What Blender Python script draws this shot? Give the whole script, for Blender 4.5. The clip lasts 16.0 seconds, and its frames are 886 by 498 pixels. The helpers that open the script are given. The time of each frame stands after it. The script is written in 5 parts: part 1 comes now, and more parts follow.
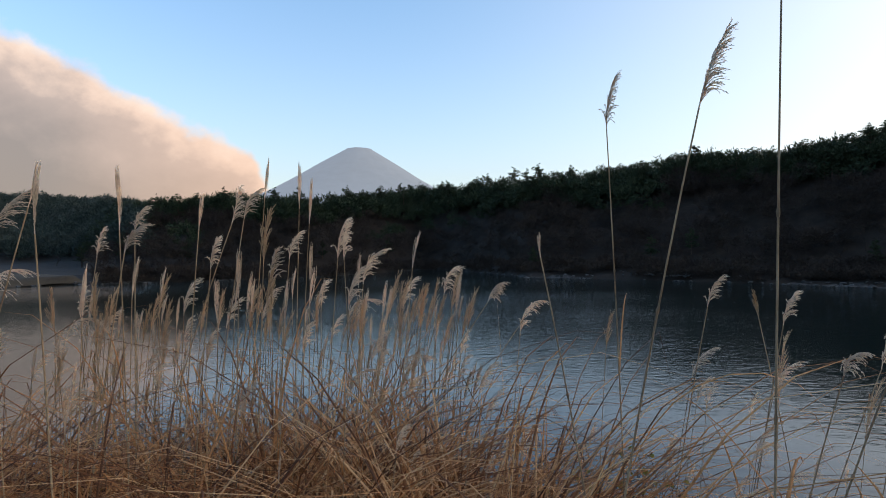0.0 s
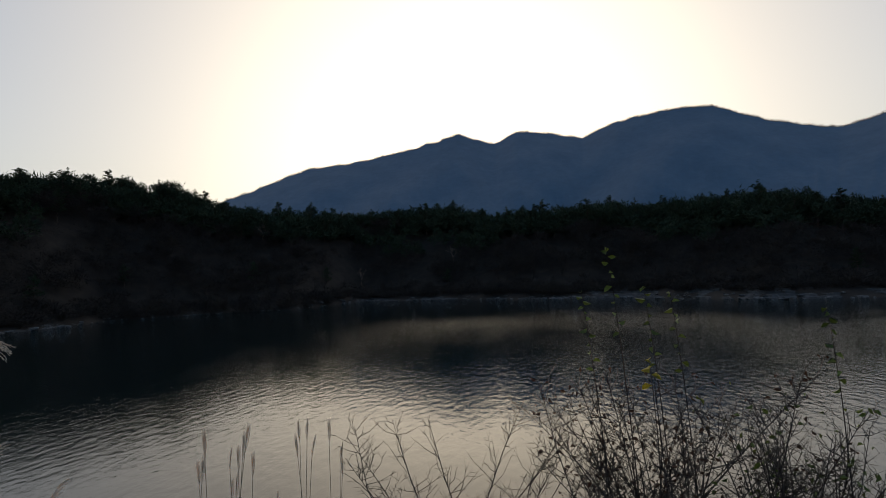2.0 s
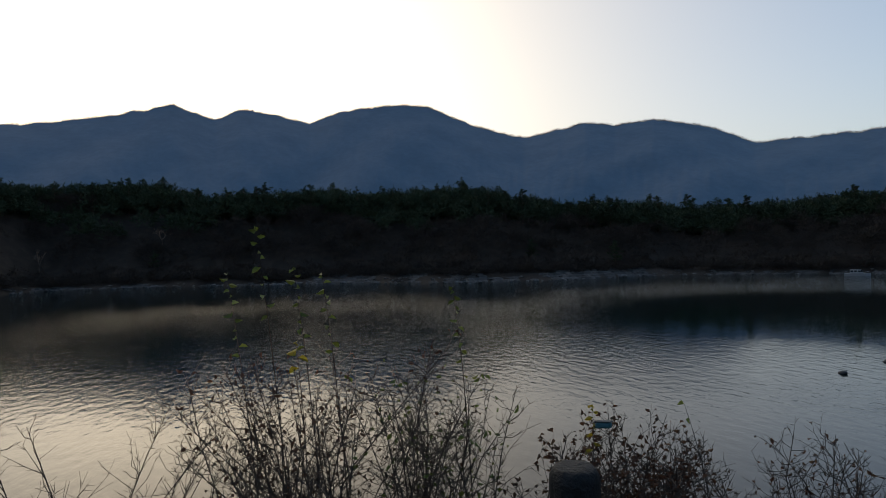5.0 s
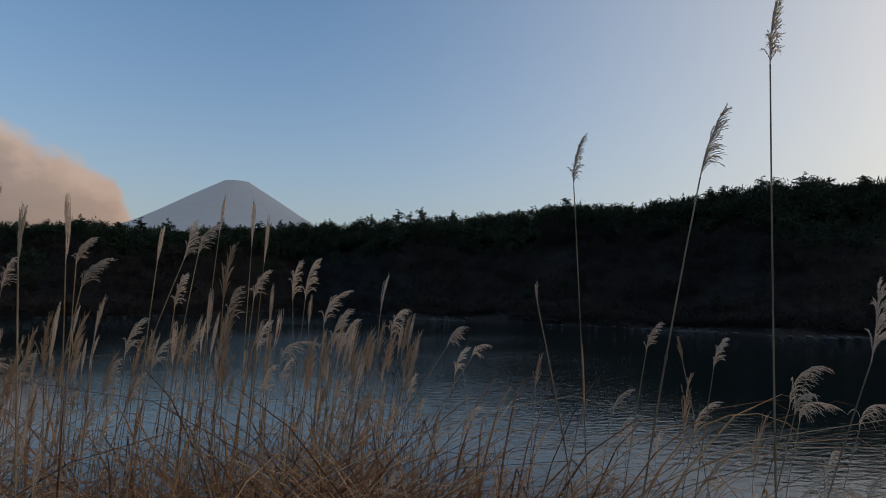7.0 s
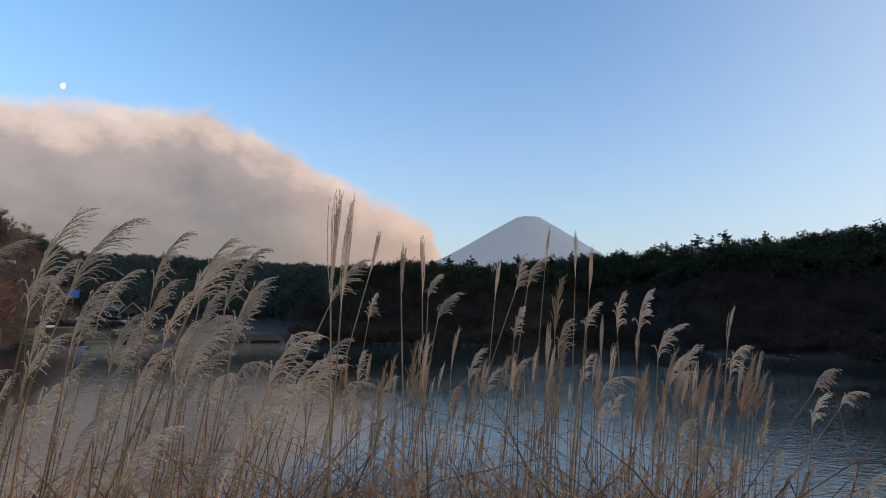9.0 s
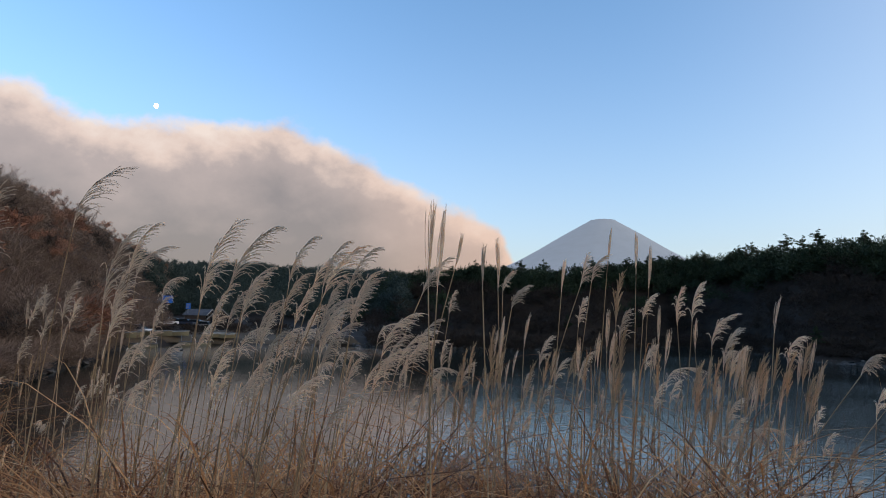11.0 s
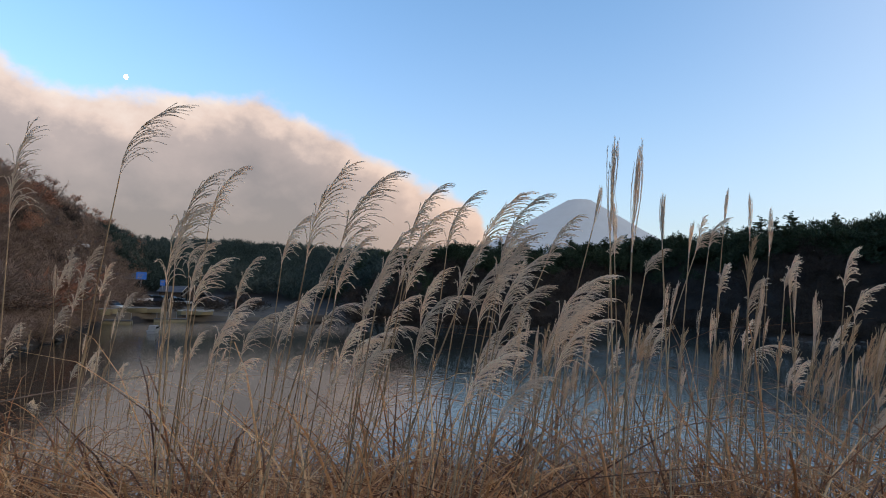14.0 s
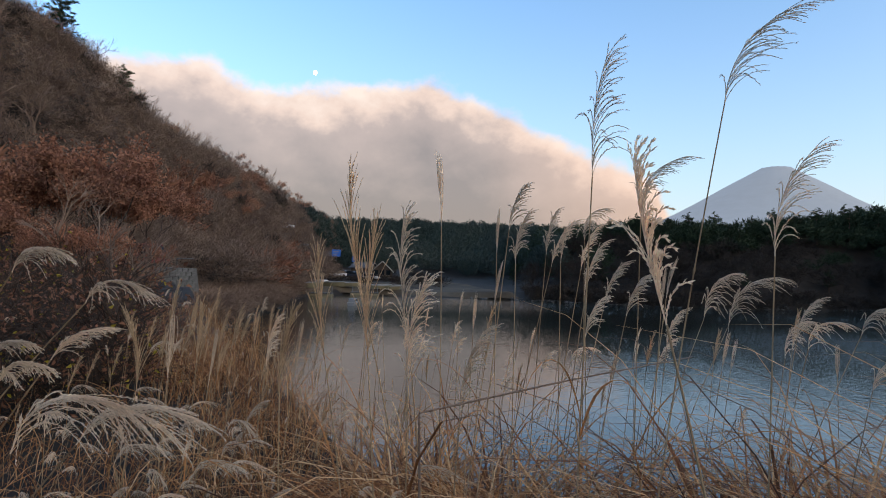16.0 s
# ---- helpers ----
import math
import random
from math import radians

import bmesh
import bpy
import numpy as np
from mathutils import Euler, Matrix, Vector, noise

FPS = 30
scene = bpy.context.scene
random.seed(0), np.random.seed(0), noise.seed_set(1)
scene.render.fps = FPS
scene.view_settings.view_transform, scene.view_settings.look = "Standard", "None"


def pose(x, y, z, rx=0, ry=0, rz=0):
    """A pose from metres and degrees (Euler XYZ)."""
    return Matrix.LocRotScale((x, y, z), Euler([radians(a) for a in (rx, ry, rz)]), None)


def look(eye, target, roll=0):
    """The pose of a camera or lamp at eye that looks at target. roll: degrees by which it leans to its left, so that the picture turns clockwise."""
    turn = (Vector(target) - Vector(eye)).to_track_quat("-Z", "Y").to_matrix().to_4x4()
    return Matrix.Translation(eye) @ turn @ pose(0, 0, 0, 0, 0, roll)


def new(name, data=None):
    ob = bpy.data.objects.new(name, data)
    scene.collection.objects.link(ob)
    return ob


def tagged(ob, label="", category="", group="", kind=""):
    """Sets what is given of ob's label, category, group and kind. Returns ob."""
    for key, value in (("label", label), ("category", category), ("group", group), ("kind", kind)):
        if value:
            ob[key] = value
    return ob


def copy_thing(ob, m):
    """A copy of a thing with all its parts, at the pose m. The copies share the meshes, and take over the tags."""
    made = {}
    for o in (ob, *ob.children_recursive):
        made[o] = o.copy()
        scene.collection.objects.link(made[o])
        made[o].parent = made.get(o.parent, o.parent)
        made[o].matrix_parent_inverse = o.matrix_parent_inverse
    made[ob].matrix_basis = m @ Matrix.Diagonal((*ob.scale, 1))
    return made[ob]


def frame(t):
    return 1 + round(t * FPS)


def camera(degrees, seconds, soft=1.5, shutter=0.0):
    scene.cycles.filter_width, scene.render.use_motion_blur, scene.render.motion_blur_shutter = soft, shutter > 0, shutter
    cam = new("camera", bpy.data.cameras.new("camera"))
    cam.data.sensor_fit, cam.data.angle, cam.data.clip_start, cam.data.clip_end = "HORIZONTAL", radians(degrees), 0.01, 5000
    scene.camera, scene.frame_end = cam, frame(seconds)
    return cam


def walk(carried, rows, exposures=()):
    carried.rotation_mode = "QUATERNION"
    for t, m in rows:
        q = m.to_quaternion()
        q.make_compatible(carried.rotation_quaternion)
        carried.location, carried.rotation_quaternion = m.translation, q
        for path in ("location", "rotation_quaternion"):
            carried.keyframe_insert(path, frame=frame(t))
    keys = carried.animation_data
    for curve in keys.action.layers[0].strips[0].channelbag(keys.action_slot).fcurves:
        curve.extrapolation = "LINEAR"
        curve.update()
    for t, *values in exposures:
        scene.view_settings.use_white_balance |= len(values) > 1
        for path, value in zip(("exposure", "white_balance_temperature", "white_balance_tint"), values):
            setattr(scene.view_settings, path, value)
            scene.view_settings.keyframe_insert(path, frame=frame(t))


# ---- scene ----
cam = camera(74.2, 16.0, soft=0.95)
PATH = [
    (0, (0.059, 0.192, 1.651), (0.057, 2.192, 1.643), -0.4),
    (0.5, (0.168, 0.18, 1.658), (0.767, 2.087, 1.721), -0.3),
    (1, (0.217, 0.117, 1.67), (1.481, 1.663, 1.791), -0.7),
    (1.5, (0.265, 0.024, 1.661), (2.044, 0.929, 1.778), -1.6),
    (2, (0.372, 0.009, 1.604), (2.356, 0.253, 1.688), -2.2),
    (2.5, (0.503, -0.256, 1.571), (2.416, -0.839, 1.582), -2.4),
    (3, (0.594, -0.46, 1.542), (2.299, -1.504, 1.504), -2.3),
    (3.5, (0.634, -0.487, 1.525), (2.241, -1.677, 1.484), -2.2),
    (4.2, (0.628, -0.514, 1.534), (2.158, -1.801, 1.497), -1.8),
    (6.5, (-0.12, 0.096, 1.641), (0.821, 1.857, 1.751), 1.0),
    (7, (-0.28, 0.19, 1.662), (0.119, 2.145, 1.796), 1.1),
    (7.5, (-0.36, 0.276, 1.67), (-0.361, 2.269, 1.836), 1.2),
    (8, (-0.398, 0.285, 1.677), (-0.643, 2.26, 1.874), 1.1),
    (8.5, (-0.427, 0.289, 1.674), (-0.856, 2.231, 1.883), 1.2),
    (11, (-0.319, -0.082, 1.604), (-1.112, 1.74, 1.835), 1.3),
    (11.5, (-0.336, -0.09, 1.601), (-1.165, 1.719, 1.801), 1.5),
    (12, (-0.367, -0.123, 1.599), (-1.247, 1.664, 1.779), 1.5),
    (12.5, (-0.447, -0.135, 1.58), (-1.344, 1.644, 1.759), 1.7),
    (13, (-0.582, -0.047, 1.583), (-1.436, 1.754, 1.75), 1.6),
    (13.5, (-0.719, 0.027, 1.568), (-1.488, 1.866, 1.728), 1.7),
    (14, (-0.893, 0.048, 1.558), (-1.615, 1.906, 1.718), 1.6),
    (14.5, (-1.101, 0.159, 1.534), (-1.898, 1.987, 1.685), 1.8),
    (15, (-1.475, 0.152, 1.512), (-2.445, 1.897, 1.634), 2.0),
    (15.5, (-1.879, -0.014, 1.517), (-2.998, 1.64, 1.62), 2.0),
    (16, (-2.265, -0.136, 1.49), (-3.486, 1.447, 1.554), 2.0),
]
walk(cam, [(t, look(eye, target, roll)) for t, eye, target, roll in PATH],
     [(t, 1.65 + e, k, 11.5) for t, e, k in ((0.0, 0.2, 7400), (0.5, 0.08, 7400), (1.0, -0.15, 7400), (1.5, -0.5, 7350), (2.0, -0.84, 7300), (2.5, -0.97, 7400), (3.0, -0.95, 7500),
                                             (3.5, -0.62, 7650), (4.2, -0.25, 7700), (6.3, -1.0, 7100), (7.0, -0.82, 7100), (8.0, -0.32, 6950), (8.7, -0.2, 6950), (11.0, -0.03, 6950),
                                             (13.5, 0.1, 7000), (14.5, 0.02, 7000), (16.0, 0.2, 7100))])

WATER = -2.9          # level of the lake; the path on the bank is at 0
EYE = 1.6

# ---- sky and sun ----
SUN_AZ, SUN_EL = -86.0, 9.0      # degrees to the left of +y, and above the horizon


def nodes_of(tree):
    def node(kind, **values):
        n = tree.nodes.new(kind)
        for key, value in values.items():
            n.inputs[int(key[3:])].default_value = value
        return n

    def math_node(op, a, b=None, c=None, clamp=False):
        n = tree.nodes.new("ShaderNodeMath")
        n.operation, n.use_clamp = op, clamp
        for i, v in enumerate((a, b, c)):
            if v is None:
                continue
            if isinstance(v, (int, float)):
                n.inputs[i].default_value = v
            else:
                tree.links.new(v, n.inputs[i])
        return n.outputs[0]

    def ramp(value, stops, mode="LINEAR"):
        n = tree.nodes.new("ShaderNodeValToRGB")
        n.color_ramp.interpolation = mode
        els = n.color_ramp.elements
        while len(els) < len(stops):
            els.new(0.5)
        for e, (at, col) in zip(els, stops):
            e.position, e.color = at, ((*col, 1) if len(col) == 3 else col)
        tree.links.new(value, n.inputs[0])
        return n.outputs[0]

    def mix(fac, a, b, mode="MIX"):
        n = tree.nodes.new("ShaderNodeMix")
        n.data_type, n.blend_type = "RGBA", mode
        for i, v in ((0, fac), (6, a), (7, b)):
            if isinstance(v, (int, float)):
                n.inputs[i].default_value = v
            elif isinstance(v, tuple):
                n.inputs[i].default_value = (*v, 1)
            else:
                tree.links.new(v, n.inputs[i])
        return n.outputs[2]
    return node, math_node, ramp, mix


def grey(v):
    return (v, v, v)


def make_world():
    world = bpy.data.worlds.new("evening_sky")
    scene.world = world
    world.use_nodes = True
    tree = world.node_tree
    tree.nodes.clear()
    node, mth, ramp, mix = nodes_of(tree)
    link = tree.links.new
    sky = node("ShaderNodeTexSky")
    sky.sky_type, sky.sun_disc, sky.sun_elevation, sky.sun_rotation = "NISHITA", False, radians(SUN_EL), radians(-SUN_AZ)
    sky.altitude, sky.air_density, sky.dust_density, sky.ozone_density = 900.0, 1.0, 2.2, 2.2
    way = node("ShaderNodeTexCoord").outputs["Generated"]
    xyz = node("ShaderNodeSeparateXYZ")
    link(way, xyz.inputs[0])
    x, y, z = xyz.outputs
    az = mth("MULTIPLY", mth("ARCTAN2", mth("MULTIPLY", x, -1.0), y), 180 / math.pi)
    el = mth("MULTIPLY", mth("ARCSINE", z), 180 / math.pi)

    # the evening cloud bank: its upper edge falls from the hill towards the volcano
    turn = node("ShaderNodeMapping")
    turn.inputs["Scale"].default_value = (1.0, 1.0, 1.35)
    link(way, turn.inputs["Vector"])
    puff = node("ShaderNodeTexNoise", in_2=8.5, in_3=6.0, in_4=0.58)
    link(turn.outputs[0], puff.inputs["Vector"])
    soft = node("ShaderNodeTexNoise", in_2=3.2, in_3=3.0, in_4=0.5)
    link(turn.outputs[0], soft.inputs["Vector"])
    along = mth("DIVIDE", mth("SUBTRACT", az, 10.0), 80.0)
    top = ramp(along, [(0.0, grey(0.0)), (0.07, grey(0.15)), (0.10, grey(0.44)), (0.125, grey(0.49)), (0.18, grey(0.57)), (0.245, grey(0.70)), (0.30, grey(0.83)),
                       (0.37, grey(0.89)), (0.47, grey(0.84)), (0.54, grey(0.80)), (0.575, grey(0.81)), (0.625, grey(0.89)), (0.71, grey(0.87)), (1.0, grey(0.75))])
    top = mth("MULTIPLY", top, 20.0)
    edge = mth("ADD", mth("SUBTRACT", top, el), mth("MULTIPLY", mth("SUBTRACT", puff.outputs[0], 0.5), 6.0))
    mask = ramp(mth("DIVIDE", mth("ADD", edge, 0.7), 1.8, clamp=True),
                                                              [(0.0, grey(0.0)), (1.0, grey(0.93))], "EASE")
    # each billow is lit from the west and from above
    moved = node("ShaderNodeVectorMath", in_1=(0.022, 0.004, 0.030))
    link(turn.outputs[0], moved.inputs[0])
    sunny = node("ShaderNodeTexNoise", in_2=8.5, in_3=6.0, in_4=0.58)
    link(moved.outputs[0], sunny.inputs["Vector"])
    lit = mth("MULTIPLY", mth("SUBTRACT", puff.outputs[0], sunny.outputs[0]), 11.0)
    depth = mth("DIVIDE", mth("SUBTRACT", mth("ADD", edge, mth("MULTIPLY", mth("SUBTRACT", soft.outputs[0], 0.5), 9.0)), lit), 10.0, clamp=True)
    cloud = ramp(depth, [(0.0, (0.29, 0.25, 0.226)), (0.2, (0.25, 0.20, 0.175)), (0.42, (0.155, 0.129, 0.121)), (1.0, (0.095, 0.083, 0.081))])
    warm = mth("DIVIDE", mth("SUBTRACT", 34.0, az), 18.0, clamp=True)
    cloud = mix(mth("MULTIPLY", warm, 0.45), cloud, (0.27, 0.175, 0.13))

    # haze towards the hidden sun
    sun = (-math.sin(radians(SUN_AZ)) * math.cos(radians(SUN_EL)), math.cos(radians(SUN_AZ)) * math.cos(radians(SUN_EL)), math.sin(radians(SUN_EL)))
    dot = node("ShaderNodeVectorMath", in_1=sun)
    dot.operation = "DOT_PRODUCT"
    link(way, dot.inputs[0])
    toward = mth("MAXIMUM", dot.outputs["Value"], 0.0)
    tint = node("ShaderNodeVectorMath", in_1=(SKY * 0.71, SKY * 1.02, SKY * 1.20))
    tint.operation = "MULTIPLY"
    link(sky.outputs[0], tint.inputs[0])
    low = mth("MULTIPLY", mth("EXPONENT", mth("MULTIPLY", mth("MAXIMUM", el, 0.0), -0.085)), 0.97)
    veil = mth("SUBTRACT", 1.0, mth("MULTIPLY", mth("SUBTRACT", 1.0, low), mth("SUBTRACT", 1.0, mth("MULTIPLY", mth("POWER", toward, 1.7), 0.96))))
    haze = mix(mth("POWER", toward, 1.8), (0.220, 0.206, 0.208), (0.355, 0.325, 0.292))
    colour = mix(veil, tint.outputs[0], haze)
    glow = mix(mth("POWER", toward, 4.0), (0.0, 0.0, 0.0), (0.12, 0.112, 0.098))
    colour = mix(1.0, colour, glow, "ADD")
    core = mix(mth("POWER", toward, 14.0), (0.0, 0.0, 0.0), (0.55, 0.485, 0.39))
    colour = mix(1.0, colour, core, "ADD")
    colour = mix(mask, colour, cloud)
    back = node("ShaderNodeBackground", in_1=1.0)
    link(colour, back.inputs[0])
    link(back.outputs[0], node("ShaderNodeOutputWorld").inputs[0])


SKY = 0.12
make_world()

lamp = bpy.data.lights.new("sun", "SUN")
lamp.energy, lamp.angle, lamp.color = 0.9, radians(0.6), (1.0, 0.82, 0.62)
sun = new("sun", lamp)
sun.matrix_world = look((0, 0, 0), (math.sin(radians(SUN_AZ)) * 10, -math.cos(radians(SUN_AZ)) * 10, -10 * math.tan(radians(SUN_EL))))


# ---- materials ----
def material(name, colours, scale=4.0, detail=6.0, roughness=0.8, bump=0.3, bump_scale=30.0, translucent=0.0, spread=0.25, stretch=(1, 1, 1), island=True, haze_glow=None, pick=0.0):
    """A rough natural surface: colours mixed at two scales, each piece a little lighter or darker."""
    mat = bpy.data.materials.new(name)
    mat.use_nodes = True
    tree = mat.node_tree
    tree.nodes.clear()
    node, mth, ramp, mix = nodes_of(tree)
    link = tree.links.new
    where = node("ShaderNodeTexCoord").outputs["Object"]
    place = node("ShaderNodeMapping")
    place.inputs["Scale"].default_value = stretch
    link(where, place.inputs["Vector"])
    broad = node("ShaderNodeTexNoise", in_2=scale, in_3=detail, in_4=0.6)
    link(place.outputs[0], broad.inputs["Vector"])
    fine = node("ShaderNodeTexNoise", in_2=bump_scale, in_3=4.0, in_4=0.6)
    link(place.outputs[0], fine.inputs["Vector"])
    n = len(colours)
    choice = broad.outputs[0]
    if pick:     # whole pieces differ, not only spots on them
        piece = node("ShaderNodeNewGeometry").outputs["Random Per Island"]
        choice = mth("ADD", mth("MULTIPLY", choice, 1 - pick), mth("MULTIPLY", mth("ADD", mth("MULTIPLY", piece, 0.5), 0.25), pick))
    base = ramp(choice, [(0.3 + 0.4 * i / max(1, n - 1), c) for i, c in enumerate(colours)])
    one = node("ShaderNodeNewGeometry").outputs["Random Per Island"] if island else None
    whole = node("ShaderNodeObjectInfo").outputs["Random"]
    vary = mth("ADD", mth("MULTIPLY", whole, spread), 1.0 - spread * (1.0 if island else 0.5))
    if island:
        vary = mth("ADD", vary, mth("MULTIPLY", one, spread))
    vary = mth("MULTIPLY", vary, mth("ADD", mth("MULTIPLY", fine.outputs[0], 0.6), 0.7))
    shade = node("ShaderNodeVectorMath")
    shade.operation = "SCALE"
    link(base, shade.inputs[0])
    link(vary, shade.inputs["Scale"])
    body = node("ShaderNodeBsdfPrincipled")
    body.inputs["Roughness"].default_value = roughness
    body.inputs["Specular IOR Level"].default_value = 0.25
    link(shade.outputs[0], body.inputs["Base Color"])
    if haze_glow:      # haze before far backdrops, put on their surface as a glow
        body.inputs["Emission Color"].default_value, body.inputs["Emission Strength"].default_value = (*haze_glow, 1), 1.0
    out = body.outputs[0]
    if bump:
        relief = node("ShaderNodeBump")
        relief.inputs["Strength"].default_value = bump
        relief.inputs["Distance"].default_value = 0.02
        link(fine.outputs[0], relief.inputs["Height"])
        link(relief.outputs[0], body.inputs["Normal"])
    if translucent:
        thin = node("ShaderNodeBsdfTranslucent")
        link(shade.outputs[0], thin.inputs[0])
        both = node("ShaderNodeMixShader", in_0=translucent)
        link(out, both.inputs[1])
        link(thin.outputs[0], both.inputs[2])
        out = both.outputs[0]
    link(out, node("ShaderNodeOutputMaterial").inputs[0])
    return mat


def plain(name, colour, roughness=0.5, metallic=0.0, emit=0.0):
    mat = bpy.data.materials.new(name)
    mat.use_nodes = True
    b = mat.node_tree.nodes["Principled BSDF"]
    b.inputs["Base Color"].default_value = (*colour, 1)
    b.inputs["Roughness"].default_value, b.inputs["Metallic"].default_value = roughness, metallic
    if emit:
        b.inputs["Emission Color"].default_value = (*colour, 1)
        b.inputs["Emission Strength"].default_value = emit
    return mat


def water_material():
    mat = bpy.data.materials.new("lake_water")
    mat.use_nodes = True
    tree = mat.node_tree
    node, mth, ramp, mix = nodes_of(tree)
    link = tree.links.new
    b = tree.nodes["Principled BSDF"]
    b.inputs["Base Color"].default_value = (0.006, 0.014, 0.013, 1)
    b.inputs["Roughness"].default_value = 0.015
    b.inputs["IOR"].default_value = 1.48
    where = node("ShaderNodeTexCoord").outputs["Object"]
    place = node("ShaderNodeMapping")
    place.inputs["Rotation"].default_value = (0, 0, radians(20))
    place.inputs["Scale"].default_value = (0.62, 1.25, 1.0)
    link(where, place.inputs["Vector"])
    small = node("ShaderNodeTexNoise", in_2=13.0, in_3=3.0, in_4=0.55)
    link(place.outputs[0], small.inputs["Vector"])
    swell = node("ShaderNodeTexNoise", in_2=3.2, in_3=2.0, in_4=0.45)
    link(place.outputs[0], swell.inputs["Vector"])
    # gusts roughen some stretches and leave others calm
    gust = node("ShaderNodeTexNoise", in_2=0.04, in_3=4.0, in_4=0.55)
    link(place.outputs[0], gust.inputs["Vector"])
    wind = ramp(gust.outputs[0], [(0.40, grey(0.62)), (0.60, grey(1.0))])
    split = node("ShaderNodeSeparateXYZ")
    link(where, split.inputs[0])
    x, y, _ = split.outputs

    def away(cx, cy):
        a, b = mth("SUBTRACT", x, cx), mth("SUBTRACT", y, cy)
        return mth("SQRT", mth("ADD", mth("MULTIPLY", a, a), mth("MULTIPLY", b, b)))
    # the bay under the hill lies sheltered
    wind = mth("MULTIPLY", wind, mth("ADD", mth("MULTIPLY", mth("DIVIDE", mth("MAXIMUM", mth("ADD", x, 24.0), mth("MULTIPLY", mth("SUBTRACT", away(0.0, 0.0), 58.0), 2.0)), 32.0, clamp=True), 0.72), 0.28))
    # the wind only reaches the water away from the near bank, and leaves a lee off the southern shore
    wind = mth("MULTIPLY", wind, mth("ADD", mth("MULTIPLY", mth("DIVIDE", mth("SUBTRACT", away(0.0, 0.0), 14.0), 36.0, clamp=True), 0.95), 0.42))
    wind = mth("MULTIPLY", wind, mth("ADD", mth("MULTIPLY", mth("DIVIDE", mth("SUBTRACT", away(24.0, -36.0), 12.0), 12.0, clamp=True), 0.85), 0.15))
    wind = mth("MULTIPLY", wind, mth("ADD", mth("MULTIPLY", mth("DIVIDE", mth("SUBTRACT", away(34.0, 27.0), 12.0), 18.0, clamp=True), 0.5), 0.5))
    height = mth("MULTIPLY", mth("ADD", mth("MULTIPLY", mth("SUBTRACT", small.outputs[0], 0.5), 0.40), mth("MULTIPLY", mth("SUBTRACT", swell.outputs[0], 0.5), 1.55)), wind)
    relief = node("ShaderNodeBump")
    relief.inputs["Strength"].default_value = 1.0
    relief.inputs["Distance"].default_value = 0.021
    link(height, relief.inputs["Height"])
    link(relief.outputs[0], b.inputs["Normal"])
    return mat


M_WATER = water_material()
# soil tuned near black, the shade between the grass put into it
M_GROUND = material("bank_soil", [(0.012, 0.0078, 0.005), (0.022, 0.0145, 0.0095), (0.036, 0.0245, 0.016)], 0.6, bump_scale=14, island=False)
# ridge and volcano: bluish base plus glow, the haze put into their surface
M_RIDGE = material("hazy_far_woods", [(0.024, 0.040, 0.058), (0.036, 0.055, 0.076), (0.05, 0.066, 0.084)], 0.012, bump=0.0, bump_scale=0.08, island=False, spread=0.05, haze_glow=(0.0042, 0.0122, 0.0275))
M_FUJI = material("hazy_volcano", [(0.055, 0.066, 0.085), (0.064, 0.076, 0.095)], 0.0022, bump=0.0, bump_scale=0.012, island=False, spread=0.02, haze_glow=(0.066, 0.080, 0.100))
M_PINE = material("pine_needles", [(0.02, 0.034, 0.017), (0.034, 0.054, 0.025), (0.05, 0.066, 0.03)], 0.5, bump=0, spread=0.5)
# haze over the distant conifers is put into this paler blue-green
M_TEAL = material("haze_tinted_conifers", [(0.024, 0.040, 0.034), (0.052, 0.076, 0.064), (0.088, 0.104, 0.086)], 0.05, bump=0, spread=0.4)
M_TRUNK = material("pine_bark", [(0.06, 0.04, 0.03), (0.11, 0.075, 0.055)], 3.0, spread=0.2)
# shade of the backlit far shore is put into this dark brown
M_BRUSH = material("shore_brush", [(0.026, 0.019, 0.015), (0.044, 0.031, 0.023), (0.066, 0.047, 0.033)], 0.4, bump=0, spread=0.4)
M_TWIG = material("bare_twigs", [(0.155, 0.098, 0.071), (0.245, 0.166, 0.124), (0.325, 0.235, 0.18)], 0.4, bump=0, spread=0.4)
M_RUSSET = material("russet_leaves", [(0.21, 0.087, 0.055), (0.35, 0.158, 0.096), (0.45, 0.23, 0.14)], 0.6, bump=0, spread=0.5, translucent=0.2)
M_ROCK = material("shore_lava", [(0.035, 0.033, 0.031), (0.08, 0.076, 0.072), (0.15, 0.145, 0.138)], 1.2, bump_scale=12, spread=0.4)


M_STEM = material("dry_stem", [(0.14, 0.078, 0.044), (0.40, 0.265, 0.15), (0.56, 0.42, 0.265)], 3.0, bump=0, bump_scale=60, spread=0.45, roughness=0.55)
M_BLADE = material("dry_blades", [(0.09, 0.030, 0.011), (0.37, 0.140, 0.050), (0.64, 0.305, 0.118), (0.82, 0.54, 0.29)], 1.6, bump=0, bump_scale=40, spread=0.45, pick=0.7, roughness=0.6, translucent=0.3)
M_PLUME = material("silver_plume", [(0.74, 0.55, 0.39), (0.90, 0.73, 0.555), (0.96, 0.86, 0.72)], 8.0, bump=0, bump_scale=90, spread=0.3, roughness=0.7, translucent=0.4)
M_TAN = material("tan_plume", [(0.62, 0.41, 0.235), (0.84, 0.635, 0.42)], 8.0, bump=0, bump_scale=90, spread=0.3, roughness=0.7, translucent=0.35)
M_SHRUB = material("shrub_twigs", [(0.034, 0.022, 0.016), (0.06, 0.039, 0.029), (0.09, 0.06, 0.045)], 4.0, bump=0, spread=0.35)
